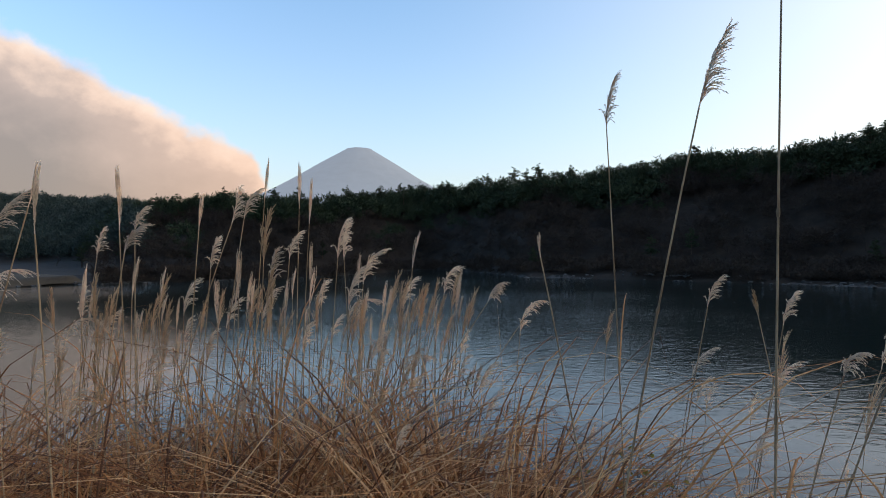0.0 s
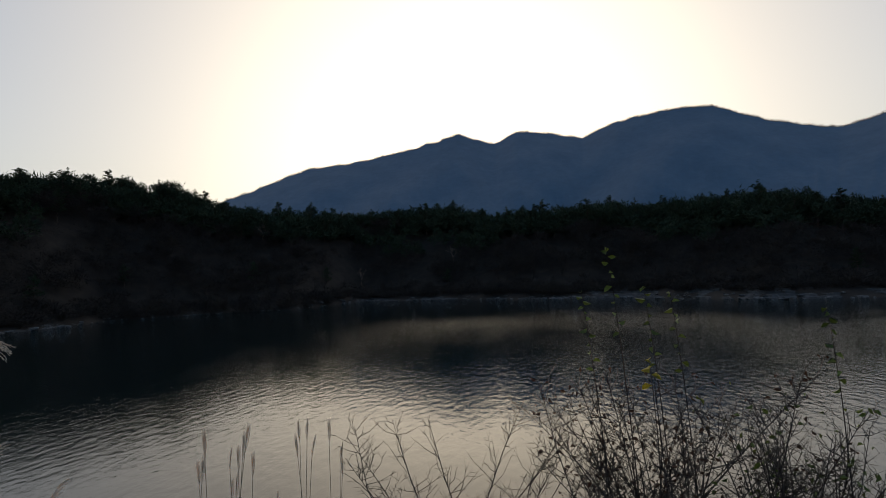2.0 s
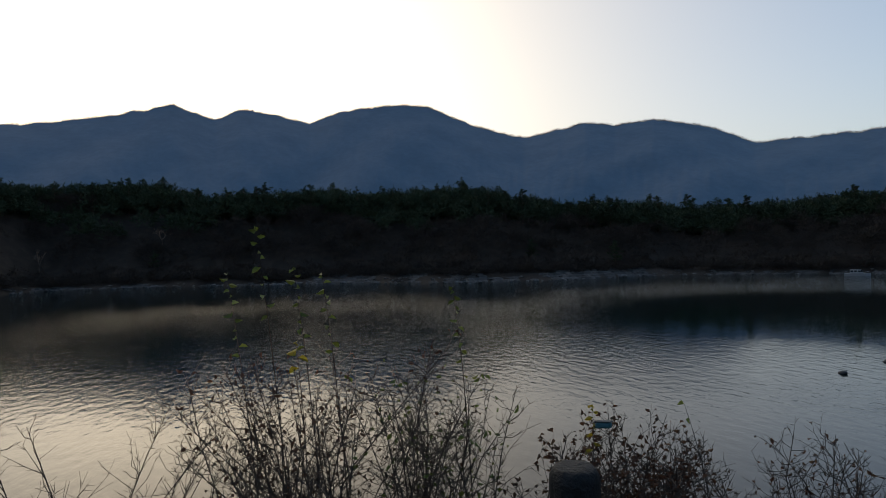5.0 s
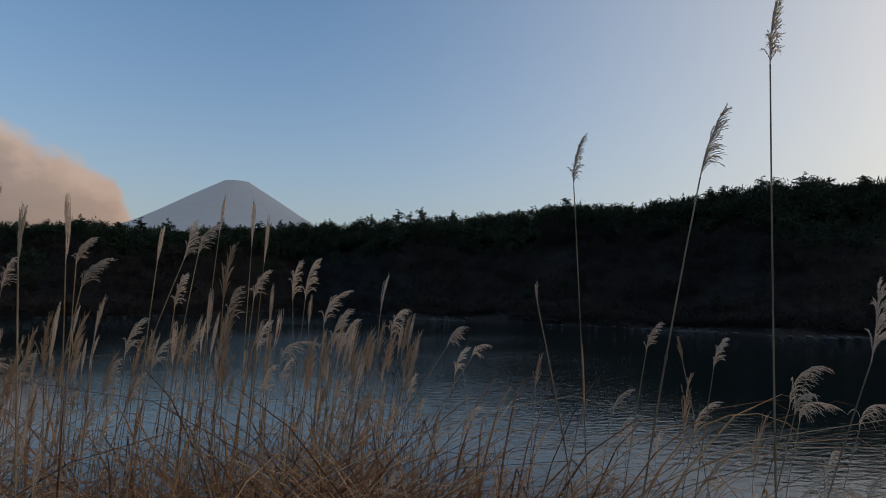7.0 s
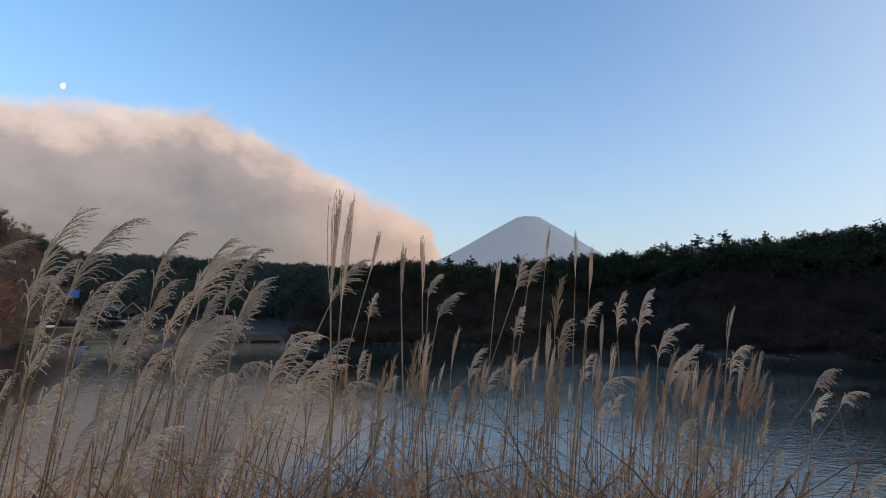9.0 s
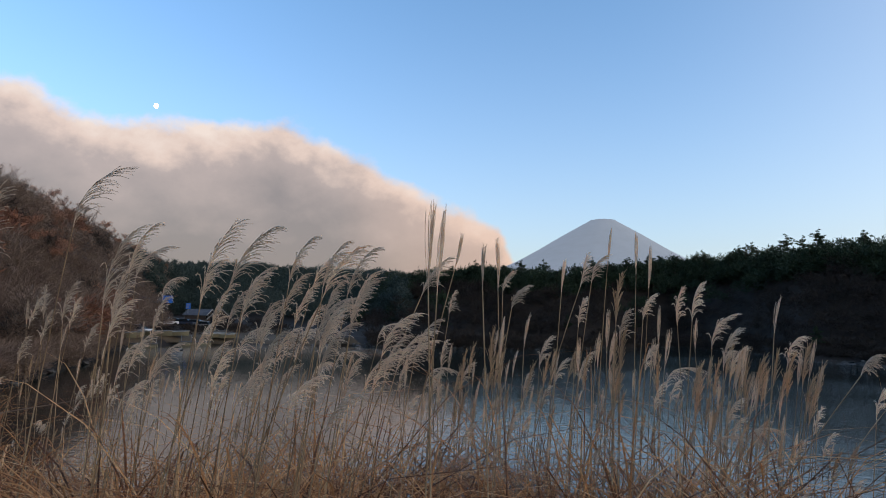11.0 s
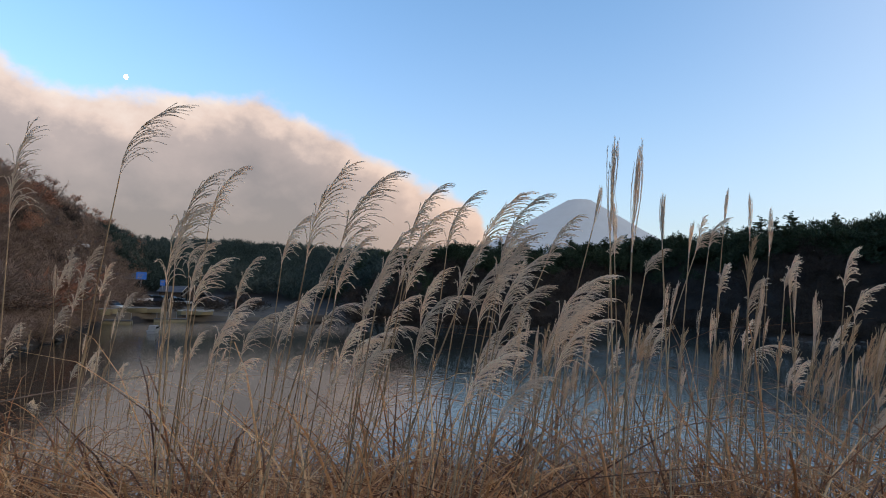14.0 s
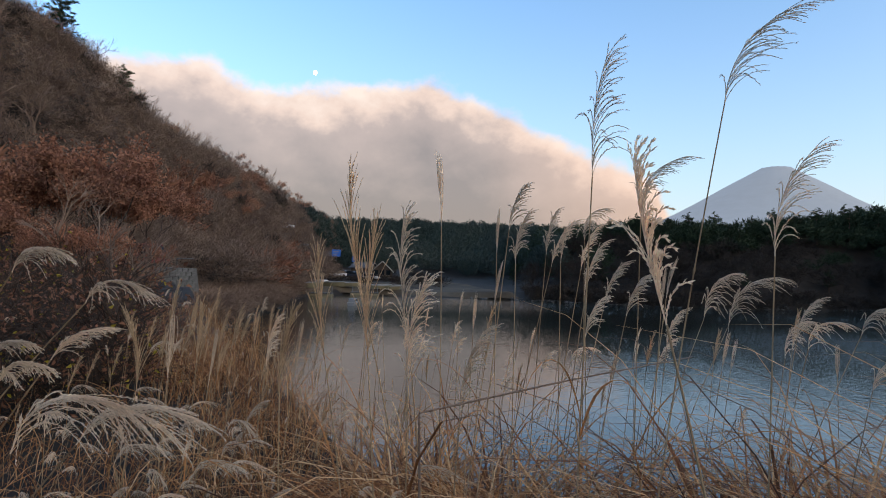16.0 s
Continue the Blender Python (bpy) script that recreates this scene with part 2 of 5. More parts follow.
M_LEAF_Y = material("yellow_leaves", [(0.42, 0.30, 0.03), (0.58, 0.45, 0.05)], 6.0, bump=0, spread=0.3, translucent=0.45, roughness=0.45)
M_LEAF_G = material("green_leaves", [(0.07, 0.10, 0.02), (0.17, 0.20, 0.035), (0.26, 0.27, 0.05)], 6.0, bump=0, spread=0.35, translucent=0.4, roughness=0.45)
M_LEAF_O = material("olive_leaves", [(0.16, 0.15, 0.03), (0.30, 0.25, 0.05), (0.40, 0.31, 0.08)], 6.0, bump=0, spread=0.35, translucent=0.4, roughness=0.5)
M_REDTWIG = material("reddish_twigs", [(0.055, 0.026, 0.015), (0.10, 0.048, 0.026), (0.15, 0.075, 0.042)], 4.0, bump=0, spread=0.35)
M_LEAF_R = material("russet_brown_leaves", [(0.24, 0.085, 0.035), (0.42, 0.165, 0.062), (0.58, 0.27, 0.10)], 5.0, bump=0, spread=0.45, translucent=0.3)
M_LEAF_D = material("withered_leaves", [(0.055, 0.024, 0.014), (0.12, 0.049, 0.025), (0.20, 0.09, 0.036)], 5.0, bump=0, spread=0.45, translucent=0.25)


# ---- building helpers ----
class Soup:
    """Vertices and faces of one mesh."""

    def __init__(self):
        self.v, self.f = [], []

    def poly(self, *points):
        n = len(self.v)
        self.v.extend(tuple(p) for p in points)
        self.f.append(tuple(range(n, n + len(points))))

    def add(self, verts, faces, m=None):
        n = len(self.v)
        self.v.extend(tuple(m @ Vector(p)) if m else tuple(p) for p in verts)
        self.f.extend(tuple(i + n for i in face) for face in faces)

    def join(self, other, m):
        self.add(other.v, other.f, m)

    def tube(self, points, radii, sides=5, cap=True):
        n, count = len(self.v), len(points)
        for i, p in enumerate(points):
            p = Vector(p)
            d = (Vector(points[min(i + 1, count - 1)]) - Vector(points[max(i - 1, 0)])).normalized()
            a = d.cross(Vector((0.31, 0.95, 0.11)) if abs(d.y) < 0.9 else Vector((1, 0, 0))).normalized()
            b = d.cross(a)
            for k in range(sides):
                w = 2 * math.pi * k / sides
                self.v.append(tuple(p + radii[i] * (math.cos(w) * a + math.sin(w) * b)))
        for i in range(count - 1):
            for k in range(sides):
                q = (k + 1) % sides
                self.f.append((n + i * sides + k, n + i * sides + q, n + (i + 1) * sides + q, n + (i + 1) * sides + k))
        if cap:
            self.f.append(tuple(n + (count - 1) * sides + k for k in range(sides)))
            self.f.append(tuple(n + k for k in reversed(range(sides))))

    def strip(self, points, widths, side):
        """A leaf blade: a ribbon with a crease down its middle."""
        n, side = len(self.v), Vector(side)
        for i, (p, w) in enumerate(zip(points, widths)):
            p = Vector(p)
            d = (Vector(points[min(i + 1, len(points) - 1)]) - Vector(points[max(i - 1, 0)])).normalized()
            up = side.cross(d)
            self.v += [tuple(p - side * w), tuple(p - up * w * 0.5), tuple(p + side * w)]
        for i in range(len(points) - 1):
            a = n + 3 * i
            self.f += [(a, a + 1, a + 4, a + 3), (a + 1, a + 2, a + 5, a + 4)]

    def box(self, x0, y0, z0, x1, y1, z1, m=None, bevel=0.0):
        bm = bmesh.new()
        bmesh.ops.create_cube(bm, size=1)
        for v in bm.verts:
            v.co = Vector(((x0 + x1) / 2 + v.co.x * (x1 - x0), (y0 + y1) / 2 + v.co.y * (y1 - y0), (z0 + z1) / 2 + v.co.z * (z1 - z0)))
        if bevel:
            bmesh.ops.bevel(bm, geom=bm.edges[:], offset=bevel, segments=2, affect="EDGES", profile=0.5)
        bm.verts.index_update()
        self.add([v.co for v in bm.verts], [[v.index for v in f.verts] for f in bm.faces], m)
        bm.free()

    def mesh(self, name, mat, smooth=False):
        me = bpy.data.meshes.new(name)
        me.from_pydata(self.v, [], self.f)
        me.materials.append(mat)
        if smooth:
            me.polygons.foreach_set("use_smooth", [True] * len(me.polygons))
        me.update()
        return me


def part(name, soup, mat, parent=None, label="", smooth=False):
    """One mesh object of a thing; soup is a Soup or a finished mesh."""
    ob = new(name, soup.mesh(name, mat, smooth) if isinstance(soup, Soup) else soup)
    if parent:
        ob.parent = parent
    if label:
        ob["label"] = label
    return ob


def spot(az, r, z=0.0):
    """A place by its direction (degrees to the left of +y) and distance from where the walk begins."""
    return Vector((-r * math.sin(radians(az)), r * math.cos(radians(az)), z))


def between(table, a):
    return float(np.interp(a, [p[0] for p in table], [p[1] for p in table]))


def smooth(t):
    t = min(1.0, max(0.0, t))
    return t * t * (3 - 2 * t)


# ---- the land ----
# direction, distance of the far shore
FAR_SHORE = [(-180, 30), (-166, 45), (-160, 94), (-151, 94), (-142, 93), (-131, 92), (-123, 84), (-112, 79), (-99, 90), (-92, 92), (-85, 101), (-75, 108),
             (-69, 91), (-60, 91), (-53, 89), (-49, 80), (-43, 74), (-33, 76), (-22, 80), (-16, 83), (-8, 86), (-3, 104), (2, 116), (8, 100), (12, 90), (22, 88),
             (40, 88), (48, 88), (51, 83), (53, 72), (54.5, 58), (59, 44), (64, 36), (72, 30), (90, 24), (120, 22), (180, 30)]
# direction, distance of the near shore (beyond the far one where there is no water)
NEAR_SHORE = [(-180, 300), (-167, 140), (-163, 36), (-159, 22), (-156.2, 16.5), (-152, 10), (-140, 8.0), (-60, 7.0), (0, 7.2), (30, 7.6), (45, 8.5), (53, 10.5), (58, 12.5), (61, 15), (62.3, 22), (63.2, 50), (66, 200), (180, 300)]
# direction, breadth of the near bank's fall
FALL = [(30, 5.6), (45, 6.3), (56, 9.5), (63, 11), (70, 6)]
# direction, height angle of the wooded crest
CREST = [(-180, 10), (-168, 8), (-163, 5), (-159, 3.0), (-156, 4.1), (-152, 4.5), (-147, 4.3), (-140, 3.85), (-131, 4.1), (-121, 4.9), (-114, 6.4), (-107, 6.3),
         (-100, 6.8), (-94, 6.4), (-88, 6.1), (-84, 7.1), (-75, 6.65), (-67, 7.0), (-62, 7.6), (-58.6, 9.2), (-53, 9.8), (-44, 10.1), (-38, 10.0), (-31, 8.9),
         (-24, 8.75), (-17, 8.1), (-9, 7.45), (-1, 6.5), (10, 5.6), (17, 5.5), (26, 4.8), (37, 4.7), (42, 4.8), (49, 4.5), (52, 6.0), (54, 7.4), (57, 8.9),
         (60, 10.4), (64.5, 12.3), (68.6, 16.0), (73.5, 18.9), (82, 21), (110, 20), (150, 15), (180, 10)]
# direction, breadth of the slope behind the shore
SLOPE = [(-180, 60), (-165, 50), (-155, 34), (20, 34), (27, 45), (34, 190), (48, 190), (51, 110), (57, 85), (70, 70), (180, 60)]
TREE = 6.0


def crest_height(az):
    far = between(FAR_SHORE, az) + between(SLOPE, az)
    return EYE + math.tan(radians(between(CREST, az))) * far - TREE


def land(az, r):
    near, far = between(NEAR_SHORE, az), between(FAR_SHORE, az)
    x, y, _ = spot(az, r)
    rough = noise.noise((x * 0.5, y * 0.5, 3.0)) * 0.12 * min(1.0, r / 3) + noise.noise((x * 0.06, y * 0.06, 9.0)) * min(0.9, r / 70)
    if near < r < far:
        return WATER - min(2.2, 0.3 * min(r - near, far - r)) - 0.05
    z = WATER + (0 - WATER) * smooth((near - r) / between(FALL, az)) if r <= near else WATER
    if r >= far:
        d, breadth = r - far, between(SLOPE, az)
        top = crest_height(az)
        rise = WATER + 0.9 * smooth(d / 2.2) + (top - WATER - 0.9) * smooth(max(0.0, d - 2) / breadth) ** (1 + min(1.0, max(0.0, (breadth - 60) / 120)))
        rise += (min(top, 3.0) - top) * smooth((d - breadth - 30) / 500)
        z = max(z, rise)
    return z + rough * (1.0 if r > 9 else 0.6)


def height_at(x, y):
    return land(math.degrees(math.atan2(-x, y)), math.hypot(x, y))


def make_ground():
    s = Soup()
    rings = [0.4 * (4600 / 0.4) ** (i / 189) for i in range(190)]
    turns = 480
    s.v.append((0, 0, land(0, 0.05)))
    for r in rings:
        for k in range(turns):
            az = -180 + 360 * k / turns
            s.v.append(tuple(spot(az, r, land(az, r))))
    for k in range(turns):
        s.f.append((0, 1 + (k + 1) % turns, 1 + k))
    for i in range(len(rings) - 1):
        a = 1 + i * turns
        for k in range(turns):
            q = (k + 1) % turns
            s.f.append((a + k, a + q, a + turns + q, a + turns + k))
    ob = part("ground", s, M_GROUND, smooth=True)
    ob.data.flip_normals()
    tagged(ob, "brown earth bank and lakeshore under dry grass", "ground", kind="structure")


make_ground()

lake = Soup()
for i in range(24):
    a, b = spot(-172 + 240 * i / 24, 190), spot(-172 + 240 * (i + 1) / 24, 190)
    lake.poly((0, 0, WATER), (a.x, a.y, WATER), (b.x, b.y, WATER))
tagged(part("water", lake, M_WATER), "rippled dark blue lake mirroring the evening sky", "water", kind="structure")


# ---- far mountains ----
RIDGE = [(-190, 14), (-172, 13), (-167, 11.4), (-164, 10.0), (-161, 8.9), (-155.5, 8.2), (-151.4, 9.0), (-148, 8.7), (-144.4, 8.6), (-137.6, 8.6), (-134, 10.4), (-129.4, 11.45),
         (-126, 11.25), (-123.4, 11.65), (-117.4, 10.6), (-112.4, 12.1), (-108.3, 13.9), (-105, 14.1), (-100.1, 13.55), (-96.8, 12.35), (-94, 13.0), (-90.6, 13.45),
         (-88.4, 12.35), (-84.9, 13.5), (-81, 12.4), (-75.2, 11.15), (-70, 10.4), (-66, 8.8), (-63, 7.6), (-58, 5.2), (-50, 3.5), (-40, 2)]


def make_ridge():
    s = Soup()
    cols, rows, far = 620, 26, 1300.0
    az0, az1 = -190.0, -42.0
    for i in range(cols + 1):
        az = az0 + (az1 - az0) * i / cols
        top = EYE + far * math.tan(radians(between(RIDGE, az) - 0.12))
        ragged = noise.noise((az * 0.9, 1.0, 0.0)) * 4 + noise.noise((az * 3.3, 5.0, 0.0)) * 2
        for j in range(rows + 1):
            u = j / rows
            spur = noise.noise(((az + u * 18) * 0.13, u * 1.5, 0.0)) * 60 + noise.noise(((az - u * 12) * 0.35, u * 3, 5.0)) * 16
            r = far - (1 - u) * 520 + spur * (1 - u) * 1.3
            z = -20 + (top + 20) * (u ** 0.85) + ragged * u ** 8 + (noise.noise((az * 2.1, u * 9, 2.0)) * 6 * (1 - u))
            s.v.append(tuple(spot(az, r, z)))
    for i in range(cols):
        for j in range(rows):
            a = i * (rows + 1) + j
            s.f.append((a, a + rows + 1, a + rows + 2, a + 1))
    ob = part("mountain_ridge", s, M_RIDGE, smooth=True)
    tagged(ob, "long blue wooded mountain ridge in hazy shade", "mountain", kind="structure")
    # the leafless wood along the skyline
    rng = random.Random(5)
    t = Soup()
    az = -175.0
    while az < -62:
        az += rng.uniform(0.04, 0.10)
        top = EYE + far * math.tan(radians(between(RIDGE, az) - 0.12))
        b = spot(az, far - 2, top + noise.noise((az * 0.9, 1.0, 0.0)) * 4 - 1.5)
        h, w = rng.uniform(3.0, 6.5), rng.uniform(1.5, 3.2)
        side = spot(az + 90, 1.0)
        for k in range(8):
            a = b + side * rng.uniform(-w, w) * 0.4
            e = a + side * rng.uniform(-w, w) + Vector((0, 0, h * rng.uniform(0.6, 1.0)))
            t.tube([a, (a + e) / 2, e], [0.2, 0.16, 0.08], 3, False)
    tagged(part("skyline_woods", t, M_TWIG), "bare trees along the mountain skyline", "trees", kind="stuff")


def make_volcano():
    s = Soup()
    far, axis = 4000.0, 8.15
    foot = spot(axis, far)
    summit = EYE + far * math.tan(radians(9.36))
    profile = [(0, -20), (60, -14), (79, 2), (93, -8), (170, -56), (266, -117), (400, -206), (525, -283), (700, -370), (1000, -480), (1500, -600)]
    turns = 240
    for i, (r, dz) in enumerate(profile):
        for k in range(turns):
            w = 2 * math.pi * k / turns
            gully = noise.noise((math.cos(w) * 6, math.sin(w) * 6, r * 0.004)) * min(4, r * 0.01)
            rim = (noise.noise((math.cos(w) * 3, math.sin(w) * 3, 7.0)) * 4) if r < 90 else 0
            rr = (r + gully) * (1.055 - 0.03 * math.cos(w - radians(8)) * min(1, r / 200))
            s.v.append((foot.x + rr * math.cos(w), foot.y + rr * math.sin(w), summit + dz + rim))
    for i in range(len(profile) - 1):
        for k in range(turns):
            q = (k + 1) % turns
            s.f.append((i * turns + k, (i + 1) * turns + k, (i + 1) * turns + q, i * turns + q))
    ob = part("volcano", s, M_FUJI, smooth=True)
    tagged(ob, "tall hazy grey-blue volcano cone with a flat summit", "mountain", kind="structure")


def make_beach():
    """Pale trodden sand between the water and the car park."""
    s = Soup()
    cols, rows = 60, 16
    for i in range(cols + 1):
        az = 31.0 + 22.5 * i / cols
        far = between(FAR_SHORE, az)
        for j in range(rows + 1):
            r = far + 0.3 + (34 + 12 * noise.noise((az * 0.4, 0.0, 1.0))) * j / rows * smooth(min(i * 0.45, cols - i) / 10)
            s.v.append(tuple(spot(az, r, land(az, r) + 0.05)))
    for i in range(cols):
        for j in range(rows):
            a = i * (rows + 1) + j
            s.f.append((a, a + 1, a + rows + 2, a + rows + 1))
    tagged(part("beach", s, M_SAND, smooth=True), "pale brown sand beach by the boat landing", "beach", kind="structure")


M_SAND = material("beach_sand", [(0.045, 0.030, 0.016), (0.085, 0.059, 0.034), (0.15, 0.108, 0.066)], 0.15, bump_scale=3.0, island=False)
make_beach()
make_ridge()
make_volcano()


# ---- the moon ----
def make_moon():
    s = Soup()
    c = spot(50.6, 4300, EYE + 4300 * math.tan(radians(17.73)))
    toward = (Vector((0, 0, EYE)) - c).normalized()
    right = toward.cross(Vector((0, 0, 1))).normalized() * -1
    up = right.cross(toward)
    # a gibbous disc: one limb round, the other flattened
    rim, radius = [], 18.0
    for k in range(40):
        w = 2 * math.pi * k / 40
        x, y = math.cos(w), math.sin(w)
        if x < 0:
            x *= 0.55
        rim.append(c + radius * (x * right * -1 + y * up).normalized() * math.hypot(x, y))
    s.poly(*rim)
    back = [p - toward * 6 for p in rim]
    s.poly(*reversed(back))
    for k in range(40):
        s.poly(rim[k], back[k], back[(k + 1) % 40], rim[(k + 1) % 40])
    tagged(part("moon", s, plain("moonlight", (0.95, 0.95, 0.92), 1.0, emit=0.9)), "pale gibbous moon in the evening sky", "moon", kind="structure")


make_moon()


# ---- woods ----
def pine(seed, h=9.0):
    """Trunk and crown of a red pine with ragged tiers of needles."""
    rng = random.Random(seed)
    trunk, crown = Soup(), Soup()
    bend = Vector((rng.uniform(-0.5, 0.5), rng.uniform(-0.5, 0.5), 0))
    axis = [Vector((0, 0, -0.4)) + bend * math.sin(3 * u) * u + Vector((0, 0, (h - 0.3) * u)) for u in (0, 0.25, 0.5, 0.75, 1.0)]
    trunk.tube(axis, [0.2, 0.16, 0.12, 0.08, 0.03], 6)

    def at(u):
        k = min(3, int(u * 4))
        return axis[k].lerp(axis[k + 1], u * 4 - k)
    tiers = 11
    for i in range(tiers):
        u = 0.30 + 0.70 * i / (tiers - 1)
        reach = (0.31 * (1.02 - u) ** 0.6 + 0.03) * h * rng.uniform(0.7, 1.2)
        for k in range(rng.choice((3, 4, 5)) if i < tiers - 1 else 1):
            w = rng.uniform(0, 2 * math.pi)
            a = at(min(0.99, u))
            e = a + Vector((math.cos(w) * reach, math.sin(w) * reach, reach * rng.uniform(0.0, 0.45)))
            if i == tiers - 1:
                e = a + Vector((0, 0, 0.4))
            trunk.tube([a, a.lerp(e, 0.5) + Vector((0, 0, -0.06)), e], [0.055, 0.035, 0.015], 3, False)
            for c in range(max(3, int(reach * 4.0))):
                q = a.lerp(e, rng.uniform(0.15, 1.05)) + Vector((rng.uniform(-0.4, 0.4), rng.uniform(-0.4, 0.4), rng.uniform(-0.1, 0.25)))
                size = rng.uniform(0.3, 0.6)
                for n in range(26):
                    d = Vector((rng.gauss(0, 1), rng.gauss(0, 1), rng.uniform(-0.2, 0.9))).normalized()
                    side = d.cross(Vector((rng.gauss(0, 1), rng.gauss(0, 1), rng.gauss(0, 1)))).normalized()
                    crown.poly(q - side * size * 0.12, q + d * size * rng.uniform(0.6, 1.1), q + side * size * 0.12)
    return trunk, crown


def bare_tree(seed, h=8.0, leaves=0, girth=0.017):
    """Forking trunk and fine leafless twigs; optional leaf flecks."""
    rng = random.Random(seed)
    wood, twigs = Soup(), Soup()

    def grow(a, d, length, radius, level):
        mid = a + d * length * 0.5 + Vector((rng.uniform(-1, 1), rng.uniform(-1, 1), 0)) * length * 0.06
        e = a + d * length
        if level >= 3:
            twigs.tube([a, mid, e], [radius, radius * 0.7, radius * 0.3], 3, False)
        else:
            wood.tube([a, mid, e], [radius, radius * 0.8, radius * 0.6], 5, False)
        if level == 4:
            for k in range(leaves):
                q = a.lerp(e, rng.random()) + Vector((rng.gauss(0, .14), rng.gauss(0, .14), rng.gauss(0, .14))) * h / 8
                s1 = Vector((rng.gauss(0, 1), rng.gauss(0, 1), rng.gauss(0, 1))).normalized() * 0.055 * h / 8
                s2 = s1.cross(Vector((rng.gauss(0, 1), rng.gauss(0, 1), rng.gauss(0, 1)))).normalized() * 0.045 * h / 8
                foliage.poly(q - s1, q - s2, q + s1, q + s2)
            return
        for k in range((3, 3, 4, 4)[level]):
            side = Vector((rng.gauss(0, 1), rng.gauss(0, 1), rng.gauss(0, 0.4)))
            side = (side - d * side.dot(d)).normalized()
            n = (d + side * rng.uniform(0.45, 0.95) + Vector((0, 0, 0.22))).normalized()
            grow(a.lerp(e, rng.uniform(0.55, 1.0)), n, length * rng.uniform(0.55, 0.8), radius * 0.55, level + 1)
    foliage = Soup()
    grow(Vector((0, 0, -0.3)), Vector((rng.uniform(-.1, .1), rng.uniform(-.1, .1), 1)).normalized(), h * 0.36, h * girth, 0)
    return wood, twigs, foliage


def tree_kind(name, label, category, group, pieces):
    """A tree to copy: an Empty with its parts."""
    root = new(name)
    for piece, soup, mat in pieces:
        ob = part(piece, soup, mat, root)
        if piece == "branchwork":
            ob["kind"] = "stuff"
    return tagged(root, label, category, group)


def stand(root, x, y, z, size, turn, lean=0.0):
    m = pose(x, y, z, lean, 0, turn)
    ob = copy_thing(root, m)
    ob.scale = (size, size, size)
    return ob


PINES, BARES, RUSSETS = [], [], []
for i in range(4):
    trunk, crown = pine(10 + i)
    PINES.append(tree_kind("pine_tree", "dark green pine in evening shade on the lakeshore", "tree", "pines on the far shore", [("trunk", trunk, M_TRUNK), ("crown", crown, M_PINE)]))
for i in range(3):
    wood, twigs, leaf = bare_tree(30 + i)
    BARES.append(tree_kind("bare_tree", "leafless grey-brown tree with fine twigs", "tree", "bare trees", [("trunk", wood, M_TWIG), ("branchwork", twigs, M_TWIG)]))
# further bare trees, with the evening shade put into a darker twig colour
SHADED_BARES = []
for i in range(2):
    wood, twigs, leaf = bare_tree(34 + i)
    SHADED_BARES.append(tree_kind("bare_tree", "leafless dark brown tree in evening shade", "tree", "bare trees", [("trunk", wood, M_BRUSH), ("branchwork", twigs, M_BRUSH)]))
wood, twigs, leaf = bare_tree(41, 8.0, 18)
RUSSETS.append(tree_kind("russet_tree", "tree with withered russet leaves", "tree", "russet trees", [("trunk", wood, M_TWIG), ("branchwork", twigs, M_TWIG), ("crown", leaf, M_RUSSET)]))


def plant_far_shore():
    rng = random.Random(77)
    count = 0
    # rows of pines on the slope and the crest
    for az0, az1, step, depths in ((-162, 33, 1.35, (9, 29, 36)), ):
        az = az0
        while az < az1:
            az += step * rng.uniform(0.7, 1.3)
            far, breadth = between(FAR_SHORE, az), between(SLOPE, az)
            for d in depths:
                a = az + rng.uniform(-0.8, 0.8)
                r = far + breadth * (d / 34) + rng.uniform(-3, 3)
                p = spot(a, r)
                low = d < 12
                size = rng.uniform(0.35, 0.55) if low else 0.64 + 0.2 * noise.noise((az * 0.45, d * 0.1, 6.0)) + rng.uniform(-0.12, 0.14)
                root = rng.choice(PINES) if (not low or rng.random() < 0.1) else rng.choice(SHADED_BARES)
                if 27 < a < 40 and not low:
                    continue
                stand(root, p.x, p.y, land(a, r) - 0.1, size, rng.uniform(0, 360))
                count += 1
    return count


plant_far_shore()


def canopy(name, label, mat, trees, rng, spikes=9, length=0.55, width=0.10, domed=True):
    """A wood of many crowns in one mesh: each crown a dome or tiers of small tufts that point outward."""
    s = Soup()
    for foot, high, wide in trees:
        tufts = 13 if domed else 15
        for k in range(tufts):
            if domed:
                w, e = rng.uniform(0, 2 * math.pi), math.asin(rng.uniform(-0.25, 1.0))
                d = Vector((math.cos(w) * math.cos(e), math.sin(w) * math.cos(e), math.sin(e)))
                c = foot + Vector((d.x * wide * 0.75, d.y * wide * 0.75, high * 0.55 + d.z * high * 0.32))
            else:
                u = k / (tufts - 1)
                w = rng.uniform(0, 2 * math.pi)
                reach = wide * (1.05 - u * 0.95) * rng.uniform(0.5, 1.0)
                d = Vector((math.cos(w), math.sin(w), 0.5 + u))
                c = foot + Vector((math.cos(w) * reach, math.sin(w) * reach, high * (0.30 + 0.62 * u)))
            d.normalize()
            for n in range(spikes):
                dd = (d * 0.9 + Vector((rng.gauss(0, 0.7), rng.gauss(0, 0.7), rng.gauss(0.15, 0.5)))).normalized()
                side = dd.cross(Vector((rng.gauss(0, 1), rng.gauss(0, 1), rng.gauss(0, 1)))).normalized()
                q = c + Vector((rng.gauss(0, .22), rng.gauss(0, .22), rng.gauss(0, .16))) * wide
                k2 = length * wide * rng.uniform(0.7, 1.3)
